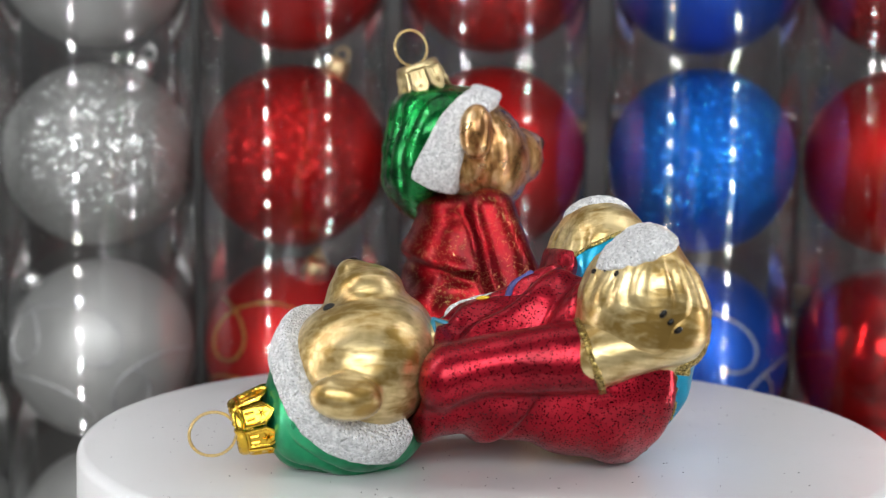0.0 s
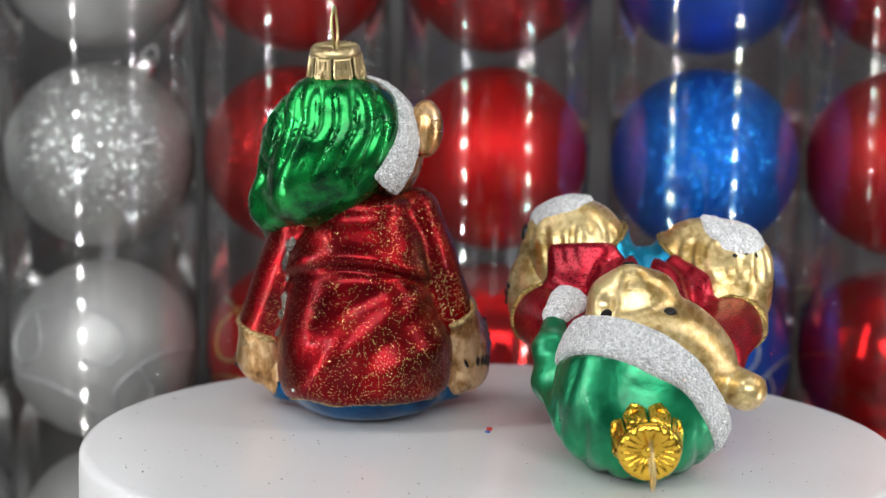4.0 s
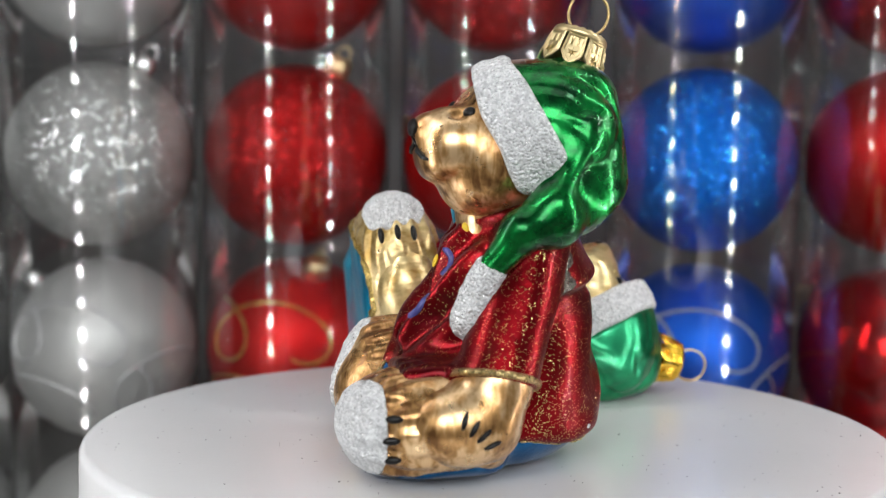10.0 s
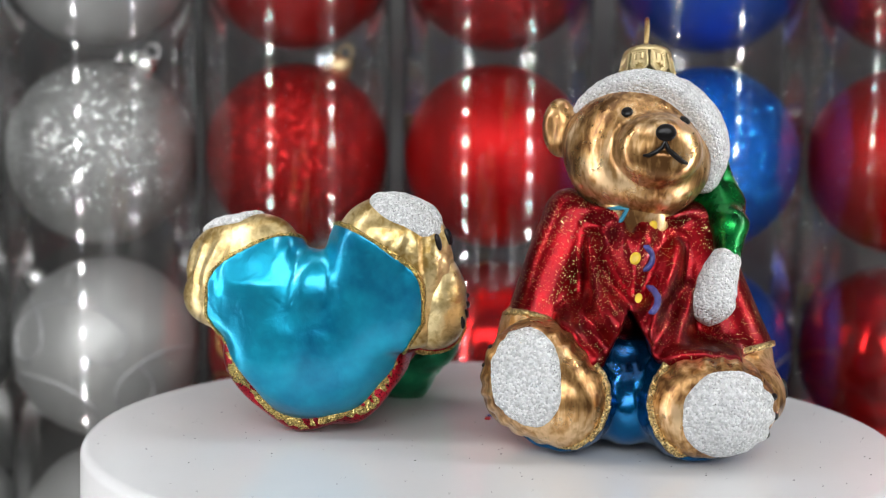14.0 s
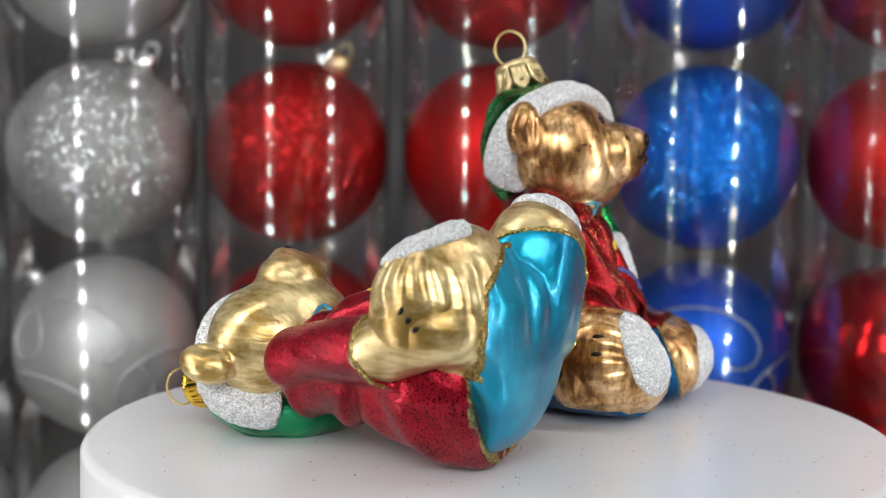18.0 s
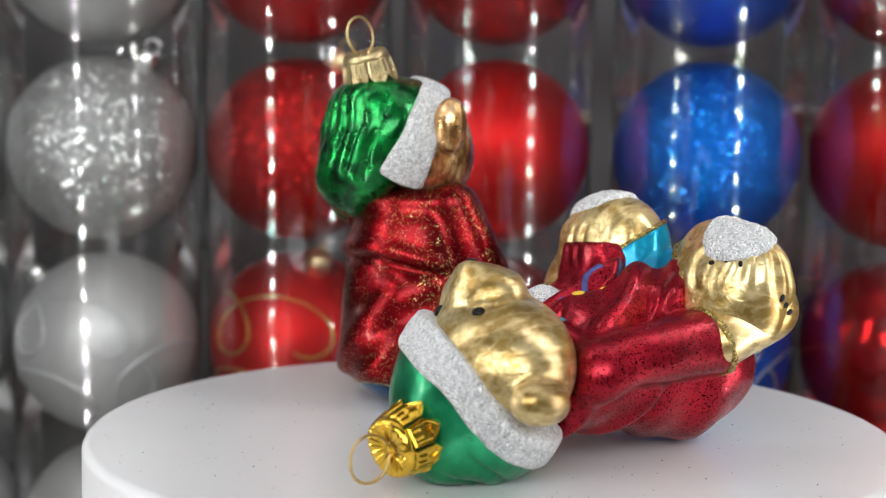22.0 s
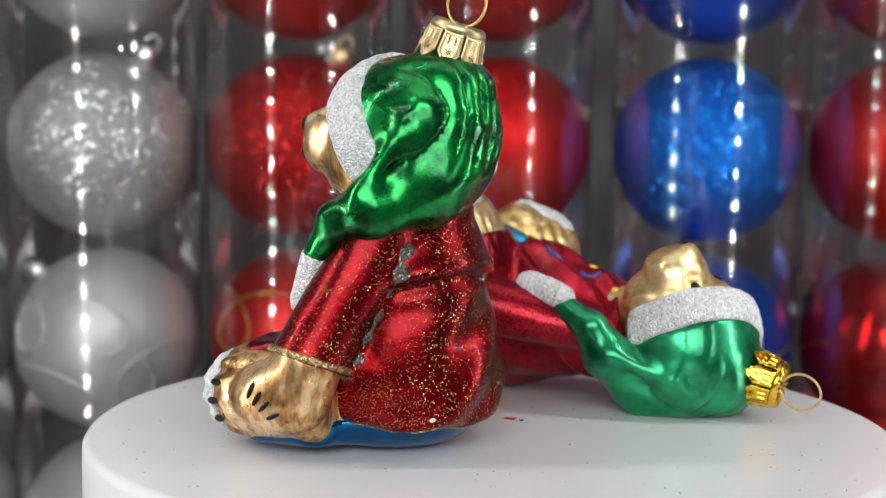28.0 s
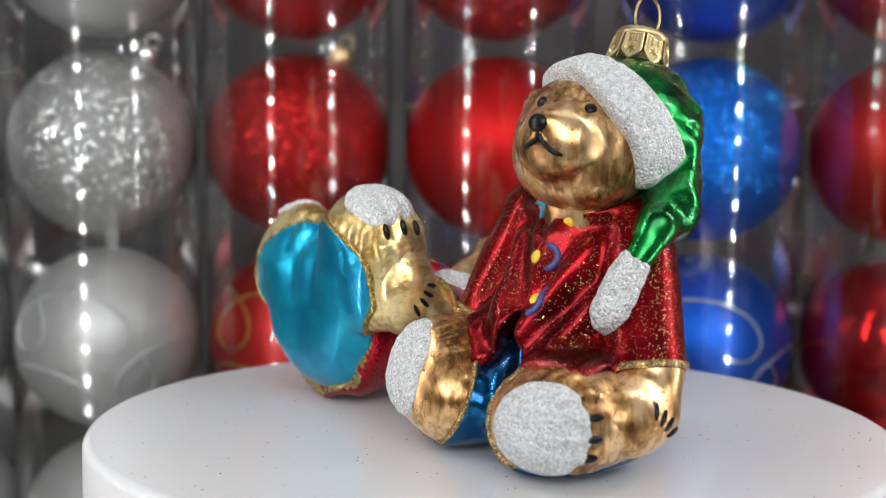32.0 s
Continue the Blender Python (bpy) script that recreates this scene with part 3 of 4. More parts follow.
def stroke(field, points, way, r, lift=0.0):
    """A brush stroke over a solid through points in front of it."""
    line = []
    for s in points:
        p, n = outside(field, s, way)
        line.append((p + n * lift) * 0.001)
    k = len(line)
    return tube_along(line, [r * 0.001 * (0.45 if i in (0, k - 1) else 1) for i in range(k)], 8)


CAP_AT, CAP_WAY = Vector((-14.3, 6.8, 88.6)), Vector((-0.34, 0.0, 0.94))


def cap_meshes():
    """The crimped metal cap with its skirt of pointed leaves, and the wire loop."""
    m = Matrix.Translation(CAP_AT * 0.001) @ CAP_WAY.to_track_quat("Z", "Y").to_matrix().to_4x4() @ Matrix.Scale(1.06, 4)
    top = lathe([(0.0, 6.9), (0.9, 6.9), (1.2, 6.3), (1.5, 6.75), (3.2, 6.9), (4.4, 7.25), (5.1, 7.3), (5.65, 7.0), (5.9, 6.4), (6.0, 5.4), (5.6, 5.4), (5.4, 6.5), (0.0, 6.0)], 80)
    for v in top.verts:
        r = math.hypot(v.co.x, v.co.y)
        if 2.5 < r < 5.2 and v.co.z > 6.6:
            v.co.z += 0.2 * math.cos(math.atan2(v.co.y, v.co.x) * 20)
    crown = bm_mesh("crown", top)
    crown.transform(m @ Matrix.Scale(0.001, 4))
    leaves = []
    shape = [(-2.25, 5.6), (2.25, 5.6), (2.3, 3.2), (2.35, 1.2), (1.3, -0.2), (0.0, -1.3), (-1.3, -0.2), (-2.35, 1.2), (-2.3, 3.2)]
    for i in range(8):
        a = 2 * math.pi * (i + 0.5) / 8
        bm = bmesh.new()

        def at(u, z, proud):
            r = 5.95 + (5.6 - z) * 0.17 + proud
            t = a + u / 6.5
            return bm.verts.new((r * math.cos(t), r * math.sin(t), z))

        rings = []
        for shrink, proud in ((1.0, -0.2), (1.0, 0.05), (0.9, 0.22), (0.74, 0.22), (0.66, 0.02)):
            rings.append([at(u * shrink, 2.2 + (z - 2.2) * (shrink + (1 - shrink) * 0.35), proud) for u, z in shape])
        for ra, rb in zip(rings, rings[1:]):
            for k in range(9):
                bm.faces.new((ra[k], ra[(k + 1) % 9], rb[(k + 1) % 9], rb[k]))
        bm.faces.new(rings[-1])
        bm.faces.new(rings[0][::-1])
        # a pressed star and a bar above it
        c = Vector((math.cos(a), math.sin(a), 0))
        e1, e2 = Vector((-math.sin(a), math.cos(a), 0)), (Vector((0, 0, 1)) - c * 0.17).normalized()
        o = c * (5.95 + 4.2 * 0.17 + 0.0) + Vector((0, 0, 1.4))
        for j in range(6):
            b = j * math.pi / 3 + math.pi / 6
            d1 = e1 * math.cos(b) + e2 * math.sin(b)
            d2 = e1 * -math.sin(b) + e2 * math.cos(b)
            q = [bm.verts.new(o + d2 * 0.2), bm.verts.new(o + d1 * 1.35), bm.verts.new(o - d2 * 0.2), bm.verts.new(o + c * 0.45 + d1 * 0.3)]
            bm.faces.new((q[0], q[1], q[3]))
            bm.faces.new((q[1], q[2], q[3]))
        for u0 in (-0.7, 0.7):
            o2 = c * (5.95 + 1.8 * 0.17) + Vector((0, 0, 3.9)) + e1 * u0
            q = [bm.verts.new(o2 + e1 * su * 0.25 + e2 * sz * 0.9) for su, sz in ((-1, -1), (1, -1), (1, 1), (-1, 1))]
            t = [bm.verts.new(o2 + c * 0.22 + e2 * sz * 0.7) for sz in (-1, 1)]
            bm.faces.new((q[0], q[1], t[0]))
            bm.faces.new((q[1], q[2], t[1], t[0]))
            bm.faces.new((q[2], q[3], t[1]))
            bm.faces.new((q[3], q[0], t[0], t[1]))
        me = bm_mesh("leaf", bm, False)
        me.transform(m @ Matrix.Scale(0.001, 4))
        leaves.append(me)
    ring = []
    for k in range(33):
        a = -0.5 * math.pi + 0.35 + (2 * math.pi - 0.7) * k / 32
        ring.append((0.3 * math.sin(k), 4.4 * math.cos(a), 11.6 + 4.7 * math.sin(a)))
    ring = [(0.2, 0.8, 5.5)] + [(0.12 * math.sin(k * 0.5), y, z) for k, (x, y, z) in enumerate(ring)] + [(-0.2, -0.8, 5.5)]
    loop = bm_mesh("loop", tube_along(ring, 0.33, 8))
    loop.transform(m @ Matrix.Scale(0.001, 4))
    return crown, leaves, loop


def bear_meshes():
    """All the parts: name, mesh, kind of paint and label."""
    out = []

    def add(name, me, paint, label=""):
        out.append((name, bm_mesh(name, me) if isinstance(me, bmesh.types.BMesh) else me, paint, label))

    add("head", solid("head", head_field, (-22, -23, 50), (27, 27, 91), 0.75), "fur")
    add("hat", solid("hat", hat_field, (-32, -18, 40), (16, 36, 95), 0.75), "hat")
    add("hat_brim", solid("hat_brim", brim_field, (-30, -20, 52), (18, 34, 96), 0.7), "sand", "crusted white glitter fur brim")
    add("hat_brim", solid("hat_brim", narrow_brim, (-30, -20, 52), (18, 34, 96), 0.7), "narrow", "crusted white glitter fur brim")
    add("bobble", solid("bobble", bobble_field, (0, 10, 22), (24, 34, 54), 0.6), "sand", "white glitter bobble at the hat's tip")
    add("coat", solid("coat", coat_field, (-30, -38, 0), (32, 42, 66), 0.8), "coat")
    add("trousers", solid("trousers", trousers_field, (-28, -34, -2), (40, 36, 32), 0.85), "trousers")
    add("chest", solid("chest", bib_field, (-20, -16, 40), (18, 22, 62), 1.0), "fur")
    add("foot", solid("foot", foot_right, (2, -38, -2), (38, -4, 36), 0.7), "fur")
    add("foot", solid("foot", foot_left, (2, 4, -2), (42, 40, 32), 0.7), "fur")
    add("foot_pad", solid("foot_pad", pad_right, (18, -35, 2), (36, -10, 34), 0.55), "sand", "white glitter sole")
    add("foot_pad", solid("foot_pad", pad_left, (20, 8, -1), (40, 36, 26), 0.55), "sand", "white glitter sole")
    for pad, k, lo, hi in ((pad_right, 1.0, (18, -35, 2), (36, -10, 34)), (pad_left, 0.85, (20, 8, -1), (40, 36, 26))):
        add("foot_pad", solid("foot_pad", lambda p: pad(p, k), lo, hi, 0.55), "narrow", "white glitter sole")
    add("paw", solid("paw", paw_right, (-2, -38, 2), (28, -10, 38), 0.7), "fur")
    add("paw", solid("paw", paw_left, (-4, 16, 2), (28, 42, 34), 0.7), "fur")
    add("hem_trim", solid("hem_trim", trim_field(lambda p: smax(coat_field(p), hem_line(p) - 3, 0.3), hem_line, 0.32, 0.28), (-30, -32, 2), (12, 34, 18), 0.42), "trim", "gold glitter hem line")
    add("cuff_trim", solid("cuff_trim", trim_field(lambda p: sleeve_right(p) - 0.3, lambda p: cuff_right(p) + 0.8, 0.75, 0.45), (-4, -38, 14), (28, -8, 42), 0.5), "trim", "gold glitter cuff line")
    add("cuff_trim", solid("cuff_trim", trim_field(lambda p: sleeve_left(p) - 0.3, lambda p: cuff_left(p) + 0.8, 0.75, 0.45), (-8, 14, 12), (24, 42, 34), 0.5), "trim", "gold glitter cuff line")
    for line, paint in ((leg_line, "trim"), (long_leg_line, "long_trim")):
        add("leg_trim", solid("leg_trim", trim_field(trousers_field, line, 0.55, 0.35), (-12, -36, 0), (36, -1, 30), 0.5), paint, "gold glitter trouser line")
        add("leg_trim", solid("leg_trim", trim_field(trousers_field, line, 0.55, 0.35), (-12, 1, 0), (40, 38, 30), 0.5), paint, "gold glitter trouser line")
    # painted face
    add("eye", dab(head_field, (30, 0.2, 79.2), (-1, 0, 0), 1.4, 0.55), "black", "black painted eye")
    add("eye", dab(head_field, (30, 13.7, 77.4), (-1, 0, 0), 1.4, 0.55), "black", "black painted eye")
    add("nose", dab(head_field, (40, 8.3, 75.0), (-1, 0, -0.05), 2.0, 0.5, 0, 1.2), "black", "black painted nose")
    add("nose", dab(head_field, (40, 8.3, 74.6), (-1, 0, -0.05), 1.15, 0.4, 0, 1.2), "small", "small black painted nose")
    add("mouth", stroke(head_field, [(40, 8.2, 72.6), (40, 7.6, 71.0), (40, 6.2, 69.8), (40, 4.6, 68.9), (40, 3.4, 68.9)], (-1, 0, 0), 0.55, 0.2), "black")
    add("mouth", stroke(head_field, [(40, 8.2, 72.2), (40, 9.0, 70.6), (40, 10.4, 69.0), (40, 12.0, 67.8), (40, 13.4, 67.2)], (-1, 0, 0), 0.65, 0.2), "black")
    # claws on paws and feet
    for k in range(4):
        at, turn = (17.0 - 1.9 * k, 16.2 - 1.5 * k - 0.5 * (k == 3)), 1.3 - 0.28 * k
        add("claw", dab(paw_left, (at[0], 60, at[1]), (0, -1, 0), 0.6, 1.1, turn, 3.2), "black", "black claw stroke")
    for k in range(3):
        add("claw", dab(lambda p: np.minimum(paw_right(p), foot_right(p)), (17.0 - 1.5 * k, -60, 17.8 - 1.8 * k), (0, 1, 0), 0.62, 1.0, math.pi - 0.5 - 0.2 * k, 1.3 + 0.3 * (k != 1)), "lie_black", "black claw stroke")
    for k in range(3):
        add("claw", dab(foot_left, (30.6 - 0.6 * abs(k - 1), 60, 7.6 + 4.2 * k), (0, -1, 0), 0.85, 1.0, 0.05, 2.2), "black", "black claw stroke")
    for k in range(3):
        add("claw", dab(foot_right, (24.6 - 0.6 * abs(k - 1), -27.0 + 2.8 * k, 50), (0, 0, -1), 0.55, 1.0, 0.0, 1.3), "lie_black", "black claw stroke")
    for k in range(5):
        add("claw", dab(paw_right, (5.4 + 1.5 * k, -60, 13.6 + 0.5 * k * (4 - k) * 0.4), (0, 1, 0), 0.5, 1.0, math.pi / 2 + 0.5 - 0.22 * k, 3.2), "sit_black", "black claw stroke")
    for z in (27.0, 22.6):
        add("claw", dab(foot_right, (20.5, -60, z), (0, 1, -0.1), 0.6, 1.0, 0.1, 2.4), "sit_black", "black claw stroke")
    # buttons and their painted loops
    for y, z in ((6.9, 52.2), (2.6, 45.0), (3.5, 35.7)):
        add("button", dab(coat_field if z < 50 else bib_field, (40, y, z), (-1, 0, 0), 1.25, 0.35, 1.2, 1.25), "yellow", "yellow painted button")
    for y, z in ((2.6, 45.0), (3.5, 35.7)):
        ring = [(40, y + 1.2 + 3.0 * math.sin(a), z + 2.9 * math.cos(a)) for a in np.linspace(0.25, 2.9, 9)]
        add("button_loop", stroke(coat_field, ring, (-1, 0, 0), 0.85, -0.2), "violet", "dark violet painted loop")
    add("collar_mark", stroke(bib_field, [(40, -3.6, 56.4), (40, -1.0, 56.6), (40, 0.8, 56.4), (40, -0.4, 53.8), (40, -1.4, 51.6)], (-1, 0, 0), 0.6, 0.1), "teal", "teal painted bow mark")
    def crease(p):
        x, y, z = p[..., 0], p[..., 1], p[..., 2]
        seam = np.abs(sleeve_left(p) - belly_field(p) + 0.5) - 0.9 - 1.5 * lumps(p, 2.2, 3)
        seam = smax(seam, np.maximum(np.maximum(12 - y, x - 6), np.maximum(z - 50, 11 - z)), 0.5)
        return smax(coat_field(p) - 0.2 - 0.2 * lumps(p, 1.2, 5), seam, 0.3)

    add("bare_patch", solid("bare_patch", crease, (-22, 10, 7), (10, 42, 54), 0.5), "bare", "bare silver patch in the sleeve crease")
    add("paint_chip", dab(coat_field, (-60, 17, 9.6), (1, 0, 0), 0.5, 0.25, 0.3, 1.4), "white", "white chip in the lacquer")
    crown, leaves, loop = cap_meshes()
    add("cap", crown, "cap")
    for me in leaves:
        add("cap_leaf", me, "cap")
    add("hanging_loop", loop, "wire")
    return out


BEAR = bear_meshes()


def lean(me):
    """The second bear came out of the mould with a flatter back and longer legs."""
    co = np.empty(len(me.vertices) * 3, np.float32)
    me.vertices.foreach_get("co", co)
    co = co.reshape(-1, 3)
    x, y, z = co[:, 0] * 1000, co[:, 1] * 1000, co[:, 2] * 1000
    w = np.clip((58 - z) / 12, 0, 1)
    w = w * w * (3 - 2 * w)
    left = 1 / (1 + np.exp(-y / 5))
    co[:, 0] += 0.001 * w * (0.5 + 1.0 * left + 5.3 / (1 + np.exp((x + 6) / 5)) + 2.5 * left / (1 + np.exp((30 - x) / 4)))
    slim = 0.25 * np.clip((x - 20) / 10, 0, 1) * np.clip((-y - 4) / 5, 0, 1)
    co[:, 2] -= 0.001 * slim * (z - 21)
    me.vertices.foreach_set("co", co.ravel())
    me.update()


def bear_thing(skin, label, leaning=False):
    paints = dict(skin, black=BLACK_PAINT, yellow=YELLOW_PAINT, violet=VIOLET_PAINT, teal=TEAL_PAINT, wire=WIRE_GOLD, bare=BARE_GLASS, white=WHITE_PLASTIC, narrow=SAND_WHITE, small=BLACK_PAINT, lie_black=BLACK_PAINT, sit_black=BLACK_PAINT, long_trim=skin["trim"])
    root = tagged(new("bear_ornament"), label, "christmas ornament", "glass bear ornaments on the turntable")
    caps = None
    for name, me, paint, note in BEAR:
        if name in ("hat_brim", "foot_pad", "nose", "leg_trim") and leaning != (paint in ("narrow", "small", "long_trim")):
            continue
        if paint == ("sit_black" if leaning else "lie_black"):
            continue
        if leaning and name in ("bare_patch", "paint_chip", "mouth"):
            continue
        me = me.copy()
        me.materials.clear()
        if leaning and name not in ("hat", "hat_brim", "head", "cap", "cap_leaf", "hanging_loop"):
            lean(me)
        ob = part(name, me, paints[paint], caps if name == "cap_leaf" else root, note)
        if name == "cap":
            caps = ob
    return root


# ---- the turntable ----
def rounded_disc(r, top, bottom, edge):
    prof = [(0.0, top)]
    for k in range(9):
        a = math.pi / 2 * k / 8
        prof.append((r - edge + edge * math.sin(a), top - edge + edge * math.cos(a)))
    prof += [(r, bottom + 0.001), (r - 0.001, bottom), (0.0, bottom)]
    return lathe(prof, 160)


turntable = tagged(new("turntable"), "round white plastic display turntable with glitter crumbs on it", "turntable")
part("platter", rounded_disc(0.1008, 0.0, -0.034, 0.0022), WHITE_PLASTIC, turntable)
part("base", lathe([(0.0, -0.035), (0.088, -0.035), (0.09, -0.038), (0.09, -0.058), (0.088, -0.06), (0.0, -0.06)], 96), WHITE_PLASTIC, turntable)

# the box on which it stands
stand = tagged(new("stand"), "plain grey box under the white turntable", "stand")
part("block", box_mesh("block", (-0.11, -0.11, -0.1448), (0.11, 0.11, -0.06), 0.003), GREY_BOARD, stand)

# ---- floor, walls and ceiling of the light tent ----
GROUND = -0.145
part("floor", box_mesh("floor", (-0.75, -1.2, GROUND - 0.02), (0.75, 0.36, GROUND)), FLOOR_CLOTH)["kind"] = "structure"
part("wall_back", box_mesh("wall_back", (-0.75, 0.36, GROUND - 0.02), (0.75, 0.38, 0.7)), GREY_BOARD)["kind"] = "structure"
# sides, front and ceiling are out of view, added to shape the reflections
part("wall_left", box_mesh("wall_left", (-0.77, -1.2, GROUND - 0.02), (-0.75, 0.38, 0.7)), BOX_DARK)["kind"] = "structure"
part("wall_right", box_mesh("wall_right", (0.75, -1.2, GROUND - 0.02), (0.77, 0.38, 0.7)), BOX_DARK)["kind"] = "structure"
part("wall_front", box_mesh("wall_front", (-0.77, -1.22, GROUND - 0.02), (0.77, -1.2, 0.7)), BOX_DARK)["kind"] = "structure"
part("ceiling", box_mesh("ceiling", (-0.77, -1.22, 0.7), (0.77, 0.38, 0.72)), BOX_DARK)["kind"] = "structure"


# ---- strips of lamps at both sides ----
def led_strip(x, y, turn, label):
    root = tagged(new("led_strip"), label, "light strip", "strips of lamps beside the turntable")
    root.matrix_basis = pose(x, y, GROUND, 0, 0, turn)
    part("backing", box_mesh("backing", (-0.006, -0.004, 0), (0.006, 0, 0.65), 0.001), STRIP, root)
    me = bm_mesh("lamp_dot", lathe([(0.0, 0.0048), (0.0022, 0.0042), (0.0036, 0.0024), (0.0038, 0.0), (0.0, 0.0)], 12))
    for k in range(32):
        part("lamp_dot", me, LED, root).matrix_basis = pose(0, 0, 0.02 + 0.0197 * k, -90)
    return root


led_strip(-0.205, -0.08, -35, "vertical strip of small white lamps")
led_strip(0.205, -0.05, 35, "vertical strip of small white lamps")

# ---- baubles in clear tubes ----
BACK_Y = 0.215
CAPS = {(-0.1725, 2): (27, 95), (-0.0865, 2): (26, 85), (-0.0865, 3): (28, 35), (-0.1725, 3): (46, -88)}
rnd = random.Random(4)
# the stack of tubes leans a little towards the viewer
RACK = Matrix.Translation((0, BACK_Y, GROUND)) @ pose(0, 0, 0, 3.5) @ Matrix.Translation((0, -BACK_Y + 0.0133, -GROUND + 0.0025))
SILVER, RED, BLUE = (0.5, 0.5, 0.485), (0.47, 0.005, 0.006), (0.001, 0.2, 0.8)
PAINTS = {(c, k): ball_paint(f"{c}_{k}", rgb, k) for c, rgb in (("silver", SILVER), ("red", RED), ("blue", BLUE)) for k in ("satin", "glitter", "shiny")}
PAINTS["blue", "satin"] = ball_paint("dark_blue_satin", (0.001, 0.085, 0.48), "satin")
PAINTS["silver", "satin"] = ball_paint("grey_silver_satin", (0.43, 0.43, 0.415), "satin")
SWIRL_GOLD = glitter_line("swirl_gold", (0.9, 0.55, 0.14))
SWIRL_SILVER = glitter_line("swirl_silver", (0.8, 0.8, 0.82))
SWIRL_WHITE = plain("swirl_white", (0.36, 0.36, 0.36), 0.5, 0.3, 0.5, 900)
BALL_R = 0.0400


def near(cx):
    """The silver tubes stand a little in front of the others."""
    return -0.010 if cx < -0.1 else 0.0


def ball_mesh():
    bm = bmesh.new()
    bmesh.ops.create_uvsphere(bm, u_segments=64, v_segments=40, radius=BALL_R)
    return bm_mesh("ball", bm)


def bauble(colour, kind, at, tip, turn, swirl=None):
    label = {"satin": f"satin {colour} plastic bauble inside a clear tube", "glitter": f"{colour} glitter bauble inside a clear tube",
             "shiny": f"shiny {colour} bauble inside a clear tube"}[kind]
    if swirl:
        label = f"satin {colour} bauble with glitter swirls in a clear tube"
    root = tagged(new("bauble"), label, "bauble", "baubles stacked in clear tubes")
    root.matrix_basis = RACK @ Matrix.Translation(at) @ pose(0, 0, 0, tip, 0, turn)
    part("ball", ball_mesh(), PAINTS[colour, kind], root)
    cap = part("cap", lathe([(0.0, 0.0475), (0.004, 0.0475), (0.0052, 0.0468), (0.0056, 0.0435), (0.0062, 0.0385), (0.0, 0.0385)], 24), SILVER_CAP if colour != "red" else GOLD_CAP, root)
    ring = [(0, 0.003 * math.cos(a), 0.0497 + 0.003 * math.sin(a)) for a in (2 * math.pi * k / 20 for k in range(20))]
    part("loop", tube_along(ring, 0.0004, 6, True), SILVER_CAP if colour != "red" else GOLD_CAP, cap)
    if swirl:
        straight = root.matrix_basis.to_3x3().normalized().to_4x4().inverted()
        for k, (a0, e0, loops) in enumerate(((-1.95, 0.28, 1.6), (-0.55, -0.28, 1.4), (-2.3, -0.55, 1.2))):
            pts = []
            for j in range(70):
                s = j / 69
                w = 2 * math.pi * loops * s + k
                a = a0 - 0.75 + 1.5 * s + 0.46 * math.sin(w)
                e = e0 + 0.33 * math.cos(w)
                r = BALL_R + 0.0001
                pts.append((r * math.cos(e) * math.cos(a), r * math.cos(e) * math.sin(a), r * math.sin(e)))
            part("swirl", tube_along(pts, 0.0008, 6), swirl, root, "glitter swirl line").matrix_basis = straight
    return root


COLUMNS = [(-0.258, "silver"), (-0.1725, "silver"), (-0.0865, "red"), (0.0015, "red"), (0.0925, "blue"), (0.178, "red"), (0.264, "red")]
ROWS = [0.2417, 0.1557, 0.0697, -0.0163, -0.1023]
KINDS = [["satin", "glitter", "satin", "glitter", "satin"], ["glitter", "satin", "glitter", "satin", "satin"], ["glitter", "satin", "glitter", "satin", "glitter"],
         ["satin", "glitter", "satin", "shiny", "satin"], ["glitter", "satin", "glitter", "satin", "glitter"],
         ["satin", "glitter", "satin", "shiny", "satin"], ["glitter", "satin", "glitter", "satin", "satin"]]
for (cx, colour), kinds in zip(COLUMNS, KINDS):
    for row, (z, kind) in enumerate(zip(ROWS, kinds)):
        swirl = None
        if row == 3 and kind == "satin":
            swirl = {"red": SWIRL_GOLD, "blue": SWIRL_SILVER, "silver": SWIRL_WHITE}[colour]
        tip, turn = CAPS.get((round(cx, 4), row), (-rnd.uniform(60, 85), rnd.uniform(-40, 40)))
        bauble(colour, kind, (cx - 0.15 * near(cx), BACK_Y + near(cx), z), tip, turn, swirl)


def clear_tube(cx):
    root = tagged(new("clear_tube"), "clear plastic tube packed with stacked baubles", "tube", "clear bauble tubes")
    root.matrix_basis = RACK @ Matrix.Translation((cx - 0.15 * near(cx), BACK_Y + near(cx), 0))
    r = 0.0415
    wall = lathe([(r, GROUND + 0.002), (r, 0.31)], 96)
    ob = part("wall", wall, PLASTIC, root)
    ob.visible_shadow = False
    part("lid", lathe([(0.0, 0.312), (r + 0.0008, 0.312), (r + 0.001, 0.304), (r + 0.0002, 0.304), (r + 0.0002, 0.311), (0.0, 0.311)], 64), PLASTIC, root).visible_shadow = False
    part("bottom", lathe([(0.0, GROUND), (r, GROUND), (r, GROUND + 0.0018), (0.0, GROUND + 0.0018)], 64), PLASTIC, root)
    return root


for cx, colour in COLUMNS:
    clear_tube(cx)

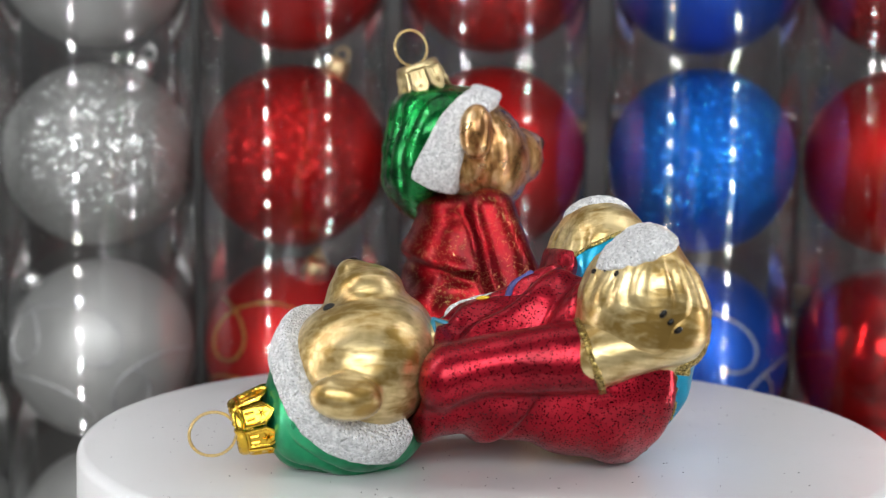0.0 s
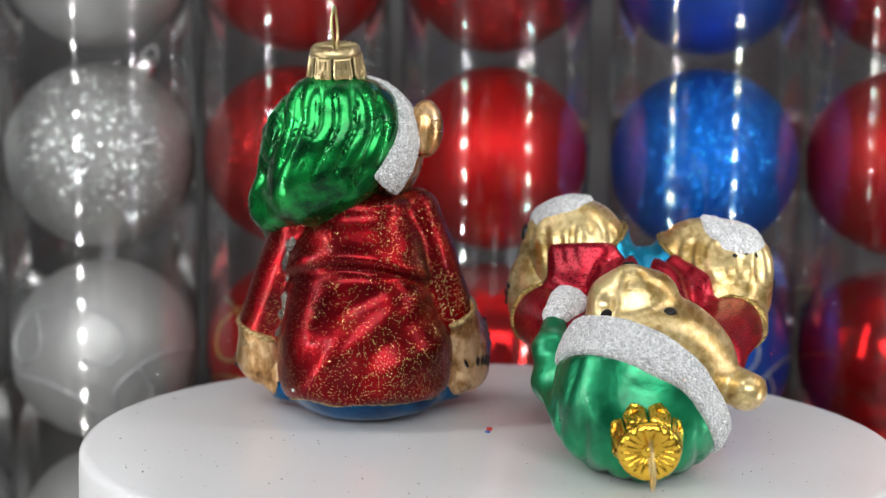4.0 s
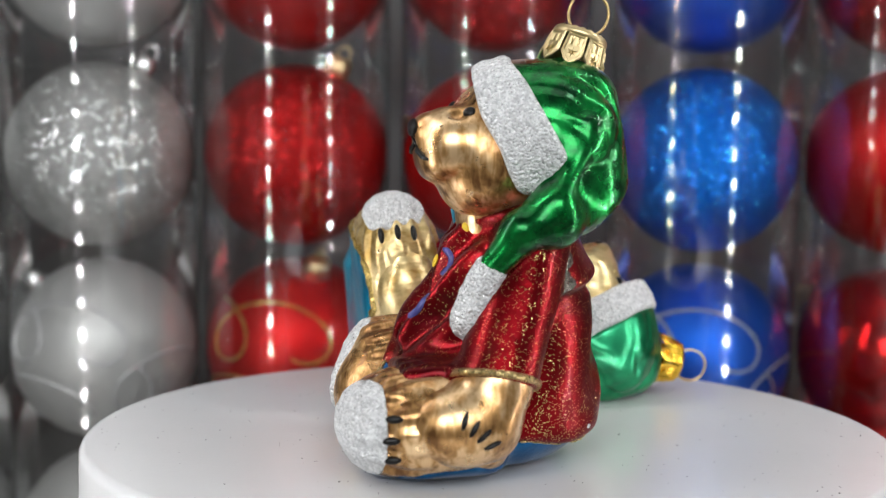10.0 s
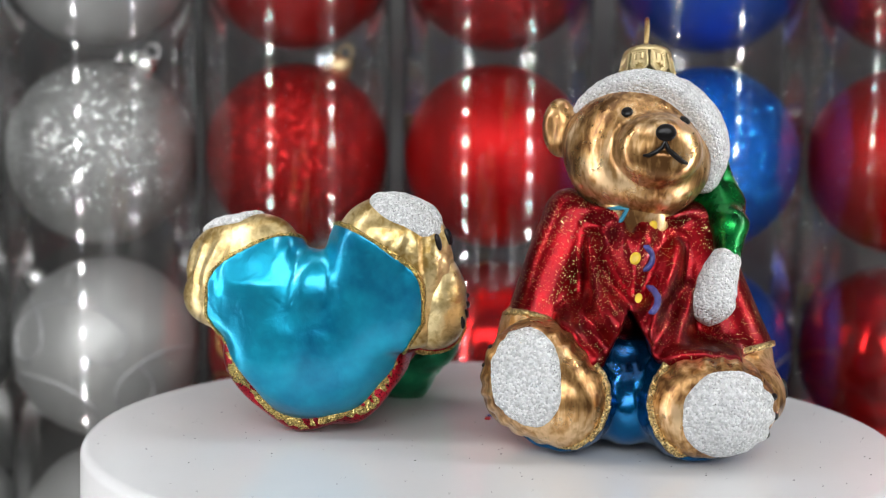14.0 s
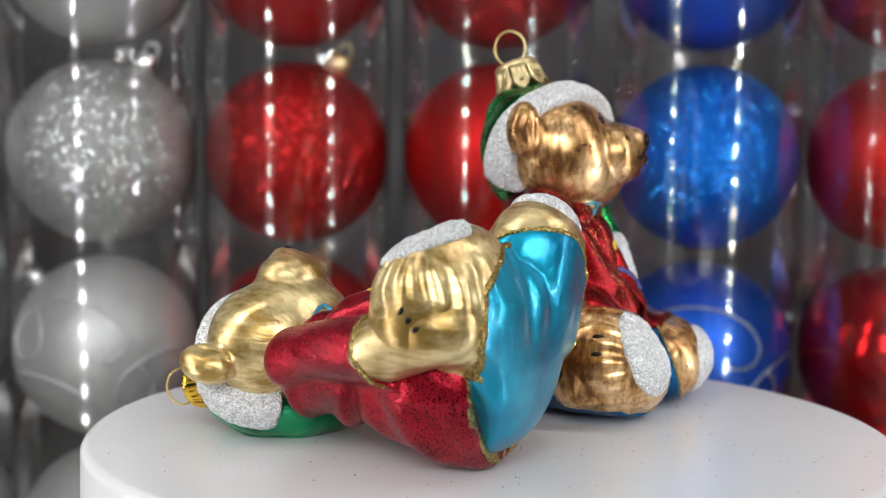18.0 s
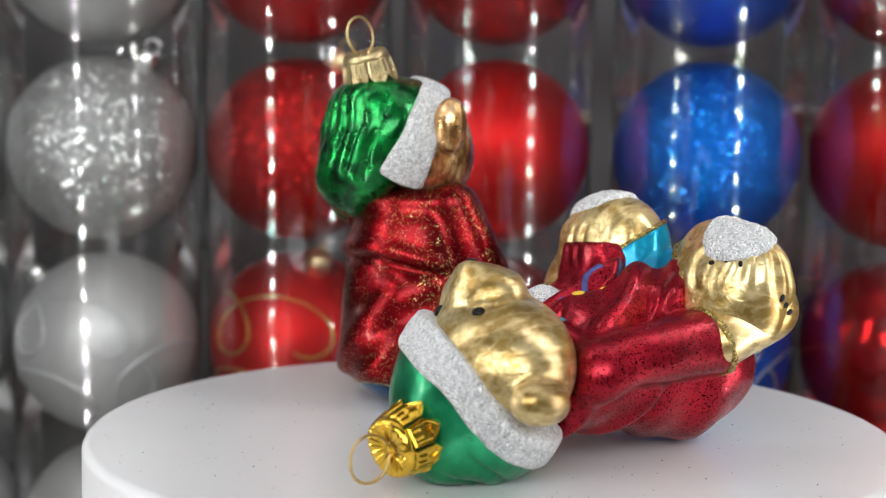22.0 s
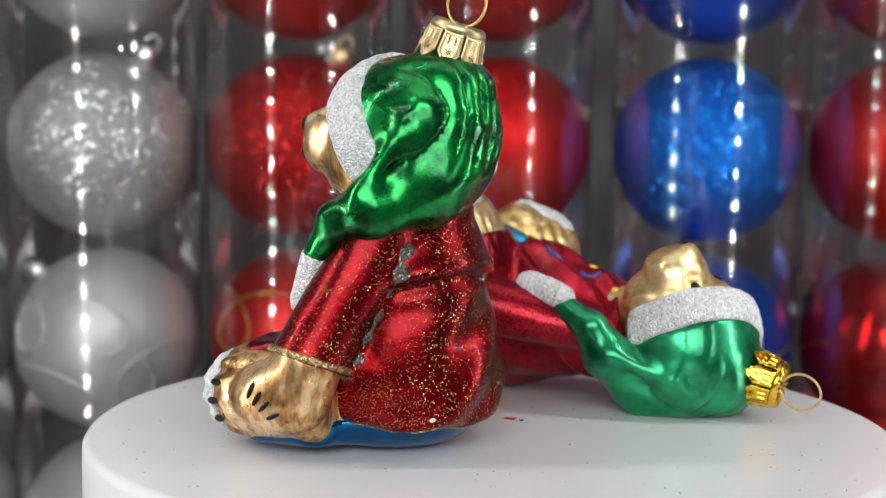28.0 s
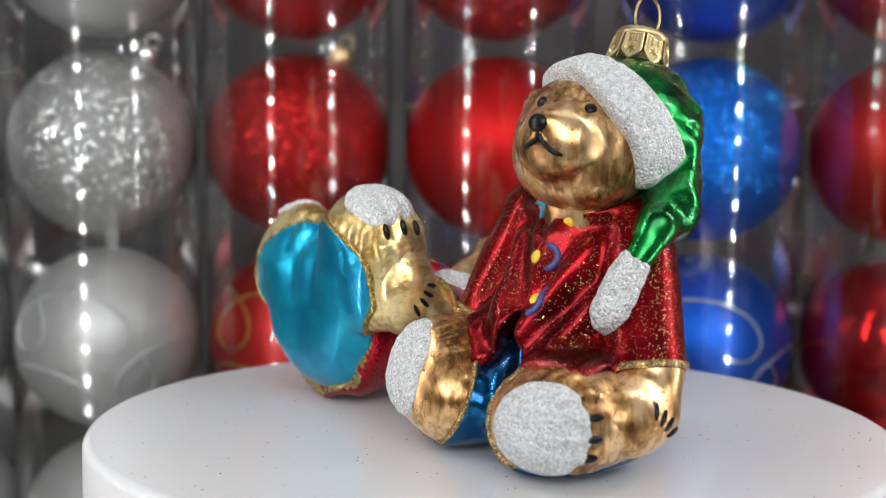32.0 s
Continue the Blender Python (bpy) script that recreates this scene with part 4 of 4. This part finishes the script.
# ---- things on the turntable ----
SIT = pose(-0.003, 0.033, 0.0, 0, 0, 19)
LIE = Matrix(((0.089, -0.274, -0.957, 0.0413), (0.075, 0.960, -0.268, -0.0322), (0.993, -0.048, 0.106, 0.0163), (0, 0, 0, 1)))
LIE = Matrix.LocRotScale(LIE.translation, LIE.to_quaternion(), None)
sitting = bear_thing(SKIN_A, "glass bear ornament sitting upright in a red coat and green hat")
lying = bear_thing(SKIN_B, "glass bear ornament lying on its back, feet up, turquoise trousers", True)

crumb_rnd = random.Random(11)
bm = bmesh.new()
for k in range(330):
    a, r = crumb_rnd.uniform(0, 2 * math.pi), 0.097 * math.sqrt(crumb_rnd.random())
    s = crumb_rnd.uniform(0.00008, 0.00024)
    c = Vector((r * math.cos(a), r * math.sin(a), s * 0.5))
    t = crumb_rnd.uniform(0, 3.1)
    e = Vector((math.cos(t), math.sin(t), 0)) * s * crumb_rnd.uniform(0.8, 1.6)
    n = Vector((-math.sin(t), math.cos(t), 0)) * s * 0.7
    u = Vector((0, 0, s * 0.5))
    v = [bm.verts.new(c + e), bm.verts.new(c + n), bm.verts.new(c - e), bm.verts.new(c - n), bm.verts.new(c + u), bm.verts.new(c - u * 0.9)]
    for i in range(4):
        bm.faces.new((v[i], v[(i + 1) % 4], v[4]))
        bm.faces.new((v[(i + 1) % 4], v[i], v[5]))
crumbs = part("glitter_crumbs", bm, BLACK_PAINT)
tagged(crumbs, "tiny dark glitter crumbs strewn on the white turntable", "crumbs", kind="stuff")
flake = part("paint_flake", box_mesh("paint_flake", (-0.0014, -0.0007, 0.0), (0.0014, 0.0007, 0.0003)), plain("red_flake", (0.5, 0.02, 0.02), 0.4))
tagged(flake, "tiny red paint flake on the white turntable", "paint flake")
blue_flake = part("paint_flake", box_mesh("paint_flake", (-0.0006, -0.0005, 0.0), (0.0006, 0.0005, 0.0003)), plain("blue_flake", (0.02, 0.12, 0.4), 0.4))
tagged(blue_flake, "tiny blue paint flake on the white turntable", "paint flake")


# ---- what turns ----
def motions():
    rate = 17.74014
    still = {turntable: Matrix.Identity(4), sitting: SIT, lying: LIE, crumbs: Matrix.Identity(4), flake: pose(-0.0051, -0.0023, 0.0, 0, 0, 20), blue_flake: pose(-0.0085, -0.0030, 0.0, 0, 0, 50)}
    for ob, at in still.items():
        walk(ob, [(t, pose(0, 0, 0, 0, 0, rate * t) @ at) for t in range(33)])


motions()
